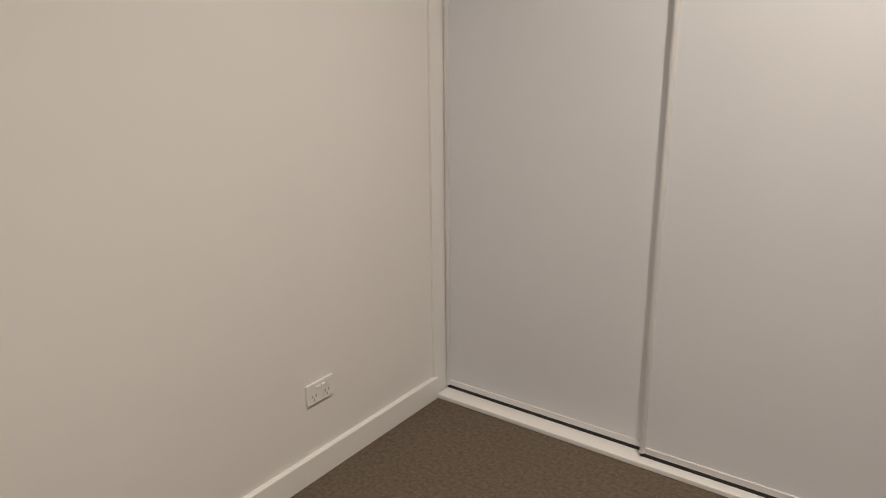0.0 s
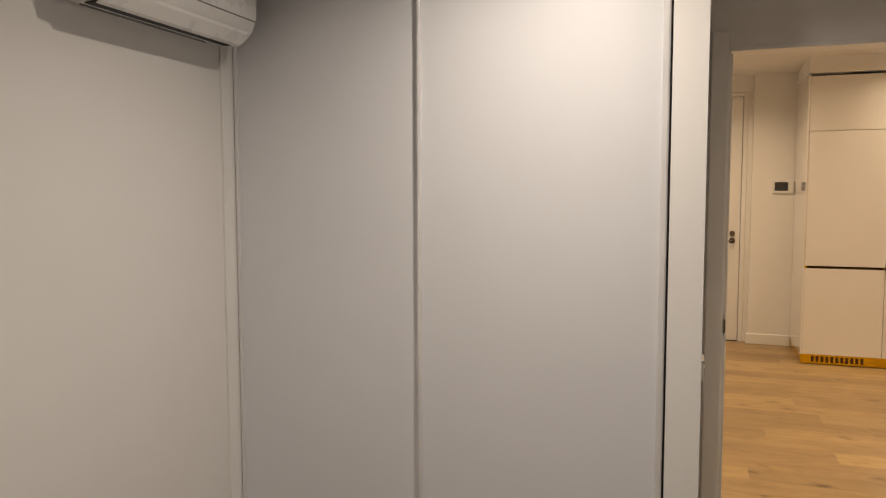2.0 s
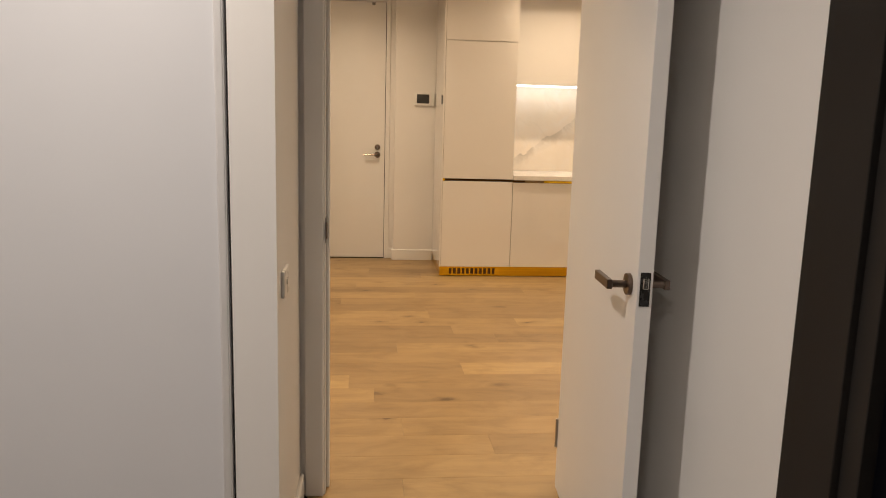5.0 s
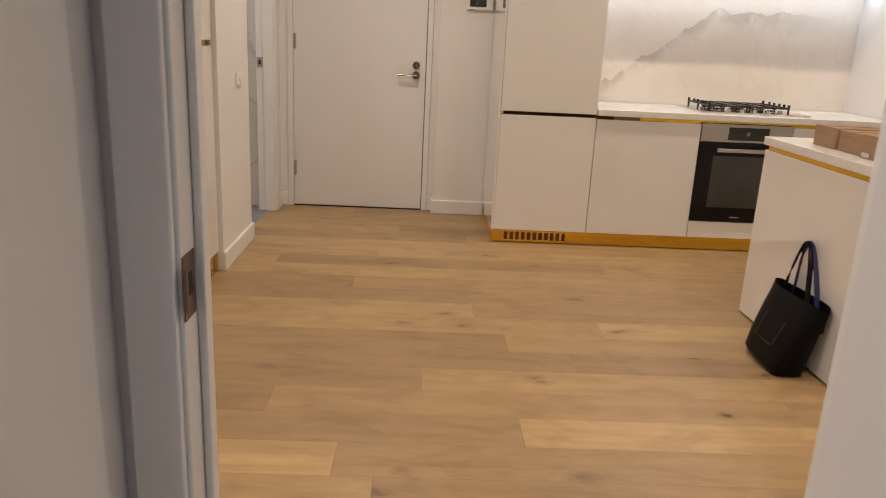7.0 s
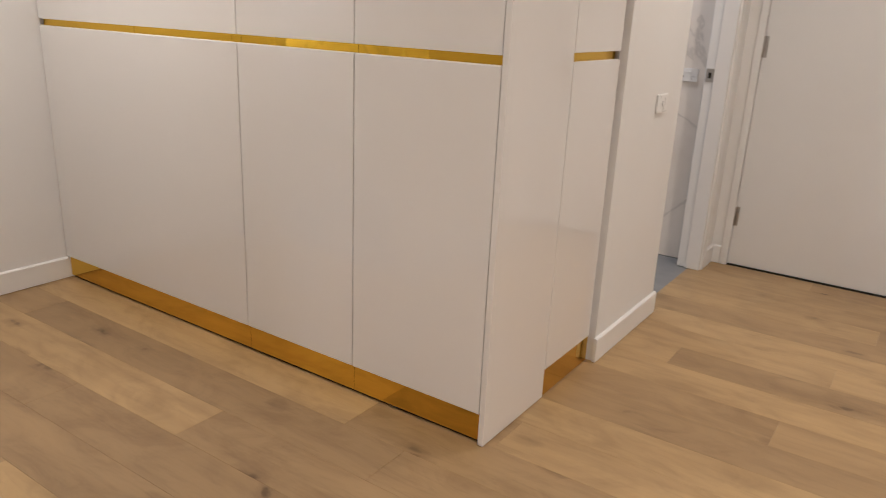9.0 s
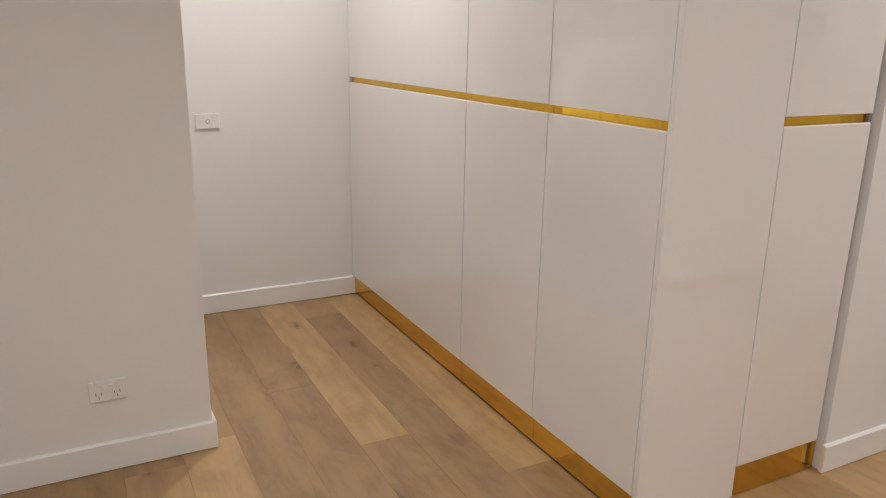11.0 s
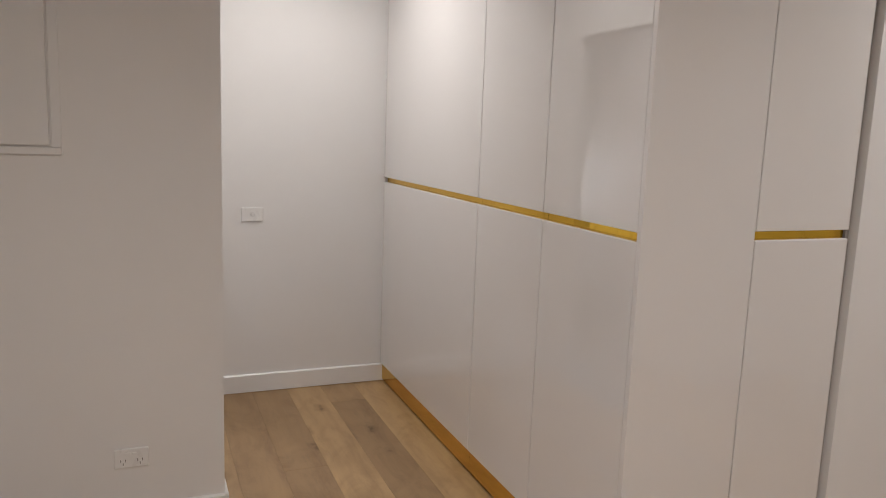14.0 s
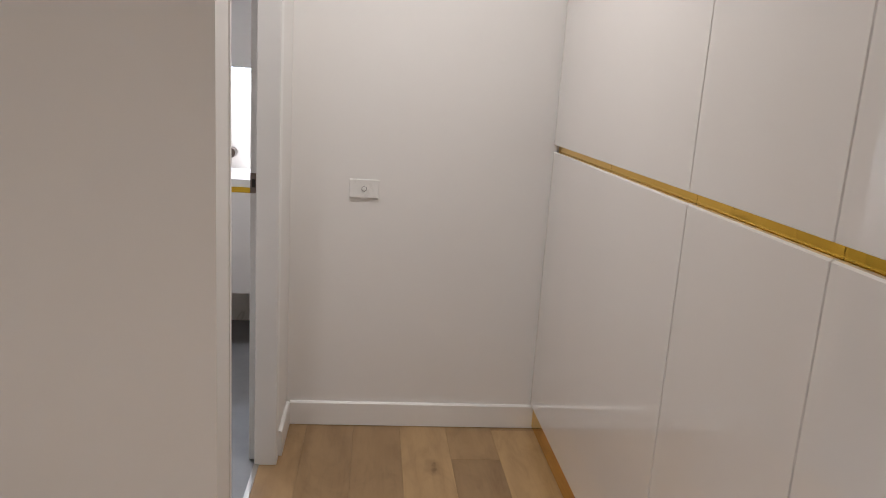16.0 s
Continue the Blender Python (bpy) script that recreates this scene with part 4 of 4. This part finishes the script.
def cooktop():
    """Four-burner gas hob: steel tray, burners, cast iron grates, knobs along the front."""
    x0, x1, y0, y1 = 2.90, 3.62, 1.73, 2.22
    z = 0.9005
    ob = thing("gas_cooktop", ((x0 + x1) / 2, (y0 + y1) / 2, z), "steel gas cooktop with black cast iron grates", "cooktop")
    part("tray", block(x0, x1, y0, y1, z, z + 0.010, bevel=0.004), POLISHED, ob)
    for cx, cy, r in ((3.045, 1.87, 0.042), (3.045, 2.09, 0.034), (3.225, 1.98, 0.055), (3.41, 1.87, 0.034), (3.41, 2.09, 0.042)):
        bm = rod(bmesh.new(), (cx, cy, z + 0.010), (cx, cy, z + 0.020), r, r * 0.92, 22)
        b = part("burner", bm, POLISHED, ob, smooth=True)
        part("cap", rod(bmesh.new(), (cx, cy, z + 0.020), (cx, cy, z + 0.026), r * 0.8, r * 0.72, 22), IRON, b, "black burner cap", smooth=True)
    for gx0, gx1 in ((2.955, 3.130), (3.135, 3.310), (3.315, 3.50)):
        bm = bmesh.new()
        for yy in (1.80, 1.905, 2.015, 2.125, 2.19):
            box(bm, gx0, gx1, yy - 0.005, yy + 0.005, z + 0.038, z + 0.050, bevel=0.002)
        for xx in (gx0 + 0.005, (gx0 + gx1) / 2, gx1 - 0.005):
            box(bm, xx - 0.005, xx + 0.005, 1.80, 2.19, z + 0.038, z + 0.050, bevel=0.002)
        for xx in (gx0 + 0.006, gx1 - 0.006):
            outer = xx < 2.97 or xx > 3.48
            for yy in (1.80, 2.0, 2.19):
                box(bm, xx - 0.006, xx + 0.006, yy - 0.006, yy + 0.006, z + 0.010, z + 0.050, bevel=0.002)
            for yy in (1.80, 1.87, 1.94, 2.015, 2.09, 2.19) if outer else ():
                box(bm, xx - 0.008, xx + 0.008, yy - 0.006, yy + 0.006, z + 0.042, z + 0.068, bevel=0.004)
        part("grate", bm, IRON, ob, "black cast iron grate")
    for k in range(5):
        kx = 3.08 + k * 0.085
        bm = rod(bmesh.new(), (kx, 1.757, z + 0.010), (kx, 1.757, z + 0.030), 0.017, 0.014, 20)
        part("knob", bm, POLISHED, ob, "metal control knob", smooth=True)


cooktop()

# island
isl = thing("island", (3.8, 0.0, 0.0), "white island bench cabinet with a gold channel", "kitchen island")
part("end_panel", block(2.745, 2.764, -0.505, 0.445, 0.012, 0.838, bevel=0.002), GLOSS, isl)
part("body", boxes((2.7645, 4.95, -0.48, 0.42, 0.10, 0.828)), GLOSS, isl)
part("channel", block(2.755, 4.95, -0.49, 0.432, 0.8285, 0.8595), GOLD, isl, "mirror gold channel below the stone")
part("plinth", block(2.757, 4.95, -0.47, 0.40, 0.002, 0.0995), GOLD, isl, "mirror gold plinth")
itop = thing("island_benchtop", (3.8, 0.0, 0.86), "white stone island benchtop", "benchtop")
part("slab", block(2.738, 4.97, -0.525, 0.460, 0.860, 0.900, bevel=0.003), STONE, itop)


def carton(x, y, turn, w, d, h, label, sticker=False):
    ob = thing("cardboard_box", pose(x, y, 0.9005, 0, 0, turn), label, "cardboard box", "boxes on the island")
    part("carton", block(-w / 2, w / 2, -d / 2, d / 2, 0, h, bevel=0.003), CARDBOARD, ob, own=True)
    part("flap_seam", boxes((-w / 2 + 0.004, w / 2 - 0.004, -0.001, 0.001, h, h + 0.0008)), DARK, ob, own=True)
    if not sticker:
        return
    lab = part("sticker", boxes((-w / 2 - 0.0012, -w / 2 - 0.0002, 0.035, 0.080, h * 0.06, h * 0.24)), PAPER, ob, "white printed sticker", own=True)
    for k in range(3):
        part("print_line", boxes((-w / 2 - 0.0018, -w / 2 - 0.0012, 0.040, 0.075 - 0.008 * k, h * (0.11 + 0.05 * k), h * (0.125 + 0.05 * k))), GREY_PLASTIC, lab, own=True)


carton(2.967, 0.128, 1, 0.24, 0.172, 0.090, "brown cardboard box on the white bench")
carton(2.972, -0.068, -1, 0.235, 0.188, 0.086, "brown cardboard box between two others on the bench")
carton(2.955, -0.278, 1, 0.245, 0.186, 0.092, "brown cardboard box with a small white sticker", True)


def tote_bag():
    """Slumped leather tote leaning on the island: flared body, folded rim, stitched pocket, two tall handles."""
    ob = thing("tote_bag", (2.645, -0.19, 0.0), "black leather tote bag leaning against the island", "bag")

    def ring(z, x0, x1, y0, y1, bulge):
        pts = []
        for k in range(24):
            a = 2 * math.pi * k / 24
            ca, sa = math.cos(a), math.sin(a)
            s = lambda c: math.copysign(abs(c) ** 0.45, c)
            pts.append(((x0 + x1) / 2 + s(ca) * (x1 - x0) / 2 * (1 + bulge * math.cos(2 * a)), (y0 + y1) / 2 + s(sa) * (y1 - y0) / 2, z + 0.006 * math.sin(3 * a + z * 9)))
        return pts

    bm = bmesh.new()
    rows = [(0.006, 2.565, 2.690, -0.345, -0.035), (0.03, 2.556, 2.700, -0.355, -0.025), (0.10, 2.575, 2.708, -0.365, -0.015), (0.19, 2.612, 2.722, -0.375, -0.002), (0.28, 2.655, 2.735, -0.385, 0.012), (0.315, 2.668, 2.738, -0.39, 0.018)]
    made = loft(bm, [ring(z, a, b, c, d, 0.05 * (k % 2)) for k, (z, a, b, c, d) in enumerate(rows)])
    bm.faces.new(made[0][::-1])
    inner = [[(Vector(q) - Vector((2.703, -0.186, 0))) * 0.94 + Vector((2.703, -0.186, 0)) for q in ring(0.314, 2.668, 2.738, -0.39, 0.018, 0.05)],
             [(q[0], q[1], q[2] - 0.10) for q in ring(0.314, 2.672, 2.734, -0.37, 0.0, 0.05)]]
    lo = loft(bm, inner)
    for j in range(24):
        bm.faces.new((made[-1][j], made[-1][(j + 1) % 24], lo[0][(j + 1) % 24], lo[0][j]))
    bm.faces.new(lo[1])
    part("body", bm, LEATHER, ob, smooth=True)

    def handle(x, lean, mat, label):
        pts = []
        for k in range(15):
            u = k / 14
            y = -0.285 + 0.20 * u
            pts.append((x + lean * math.sin(math.pi * u), y + 0.05 * math.sin(math.pi * u), 0.285 + 0.245 * math.sin(math.pi * u) ** 0.8))
        part("handle", sweep(bmesh.new(), pts, 0.011, 8, 0.5), mat, ob, label, smooth=True)

    handle(2.676, 0.045, LEATHER, "black leather handle")
    handle(2.722, 0.005, NAVY, "dark navy inner handle")
    bm = bmesh.new()
    for y0, y1, z0, z1 in ((-0.26, -0.10, 0.105, 0.108), (-0.26, -0.257, 0.105, 0.21), (-0.103, -0.10, 0.105, 0.21)):
        vs = [(2.574 + (z - 0.10) * 0.42 - 0.0045, y, z) for y, z in ((y0, z0), (y1, z0), (y1, z1), (y0, z1))]
        bm.faces.new([bm.verts.new(v) for v in vs])
        bm.faces.new([bm.verts.new((v[0] + 0.004, v[1], v[2])) for v in vs][::-1])
    part("pocket_stitching", bm, IRON, ob, "pocket stitching")


tote_bag()

# ---- bathrooms ----
van = thing("vanity_cabinet", (-3.47, -1.52, 0.32), "white wall-hung ensuite vanity cabinet", "vanity")
part("body", block(-3.739, -3.28, -1.95, -1.135, 0.30, 0.83, bevel=0.002), GLOSS, van)
part("channel", block(-3.739, -3.288, -1.945, -1.14, 0.8305, 0.8595), GOLD, van, "gold channel below the stone")
part("slab", block(-3.739, -3.27, -1.96, -1.132, 0.860, 0.900, bevel=0.003), STONE, van, "white stone vanity top")
shav = thing("shaving_cabinet", (-3.62, -1.52, 1.40), "mirrored shaving cabinet with a light below", "mirror cabinet")
part("body", boxes((-3.739, -3.59, -1.95, -1.135, 1.45, 2.2)), GLOSS, shav)
part("mirror_door", boxes((-3.589, -3.585, -1.945, -1.14, 1.45, 2.2)), MIRROR, shav, "frameless mirror door")
part("light_bar", block(-3.72, -3.64, -1.92, -1.16, 1.438, 1.449), LED, shav, "lit strip below the cabinet")
tap = thing("basin_tap", (-3.739, -1.50, 0.99), "round dark bronze wall tap above the vanity", "tap")
part("body", rod(bmesh.new(), (-3.739, -1.50, 0.99), (-3.66, -1.50, 0.99), 0.028, sides=24), CHROME, tap, smooth=True)
power_outlet((-0.235, 2.4195, 1.05), 0, -1, "white power outlet on the marble tiles")


def downlight(x, y):
    ob = thing("downlight", (x, y, CEIL), "round white recessed ceiling downlight", "downlight", "ceiling downlights")
    bm = bmesh.new()
    ring = [[(r * math.cos(2 * math.pi * k / 28), r * math.sin(2 * math.pi * k / 28), z) for k in range(28)] for r, z in ((0.052, 0.0), (0.050, -0.006), (0.042, -0.007), (0.040, -0.001), (0.040, 0.0))]
    loft(bm, ring)
    part("trim_ring", bm, PLASTIC, ob, own=True, smooth=True)
    part("lens", rod(bmesh.new(), (0, 0, -0.0045), (0, 0, -0.001), 0.039, sides=28), LENS, ob, "lit frosted lens", own=True)


for x, y, w, c in DOWNLIGHTS + BATH_LIGHTS:
    downlight(x, y)

# ---- floor pieces ----
PW, Y0, LEN = 0.194, -0.945, 1.93
BUTTS = {-1: 0.845, 0: 1.460, 2: 1.115, 3: 1.745, 4: 1.490, 5: 1.955, 11: 0.845}
LIGHT = {(4, -1), (2, -1), (5, 1), (-1, 0), (0, 1)}
DARKER = {(3, -1), (3, 0), (2, 0), (1, -1), (1, 0), (4, 0)}
planks = setting("floor_timber", boxes((-2.405, 6.4, -2.31, 2.50, -0.0159, -0.0128)), DARK, "wide limed oak floor boards", "floor")
rng = random.Random(11)
for k in range(math.floor((-2.31 - Y0) / PW), math.ceil((2.5 - Y0) / PW)):
    ya, yb = max(-2.31, Y0 + k * PW), min(2.50, Y0 + (k + 1) * PW)
    if yb - ya < 0.01:
        continue
    start = BUTTS.get(k, 0.2 + rng.random() * LEN)
    for n in range(-3, 5):
        xa, xb = max(start + (n - 1) * LEN, -2.404), min(start + n * LEN, 6.4)
        if ya > 0.6:
            xa = max(xa, -0.04)
        if yb < -2.1:
            xa, xb = max(xa, 0.73), min(xb, 1.735)
        yc = ya
        if k == -1 and xa < -1.037:
            yc = -1.098
        elif yb < -1.03:
            xa = max(xa, -1.036)
        shade = rng.random()
        if xb - xa < 0.03:
            continue
        middle = n
        if (k, middle) in LIGHT:
            shade = 0.8 + 0.2 * shade
        elif (k, middle) in DARKER:
            shade = 0.18 * shade + 0.03
        else:
            shade = 0.15 + 0.65 * shade
        if xb < 0.2 and ya < 0 and middle < 1:  # dimmer floor by the nook, put into the boards' tone
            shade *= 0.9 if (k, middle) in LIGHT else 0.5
        bm = block(xa + 0.0002, xb - 0.0002, yc + 0.0002, yb - 0.0002, -0.0127, 0.0)
        if yc != ya and xb > -1.037:
            box(bm, -1.036, xb - 0.0005, ya + 0.0005, yc + 0.0005, -0.0127, 0.0)
        top = [e for e in bm.edges if all(v.co.z > -0.001 for v in e.verts)]
        bmesh.ops.bevel(bm, geom=top, offset=0.0005, segments=1, affect="EDGES")
        mid = Vector(((xa + xb) / 2, (yc + yb) / 2, 0))
        bm.transform(Matrix.Translation(-mid))
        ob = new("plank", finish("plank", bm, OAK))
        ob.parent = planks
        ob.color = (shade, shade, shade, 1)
        ob.matrix_basis = Matrix.Translation(mid)
setting("threshold_strip", block(0.73, 1.735, -2.322, -2.308, -0.01, 0.004), STEEL, "thin metal strip where carpet meets boards", "threshold")
setting("threshold_trim", block(-2.052, -1.19, -1.108, -1.09, -0.004, 0.004), STEEL, "thin metal strip where boards meet tiles", "threshold")
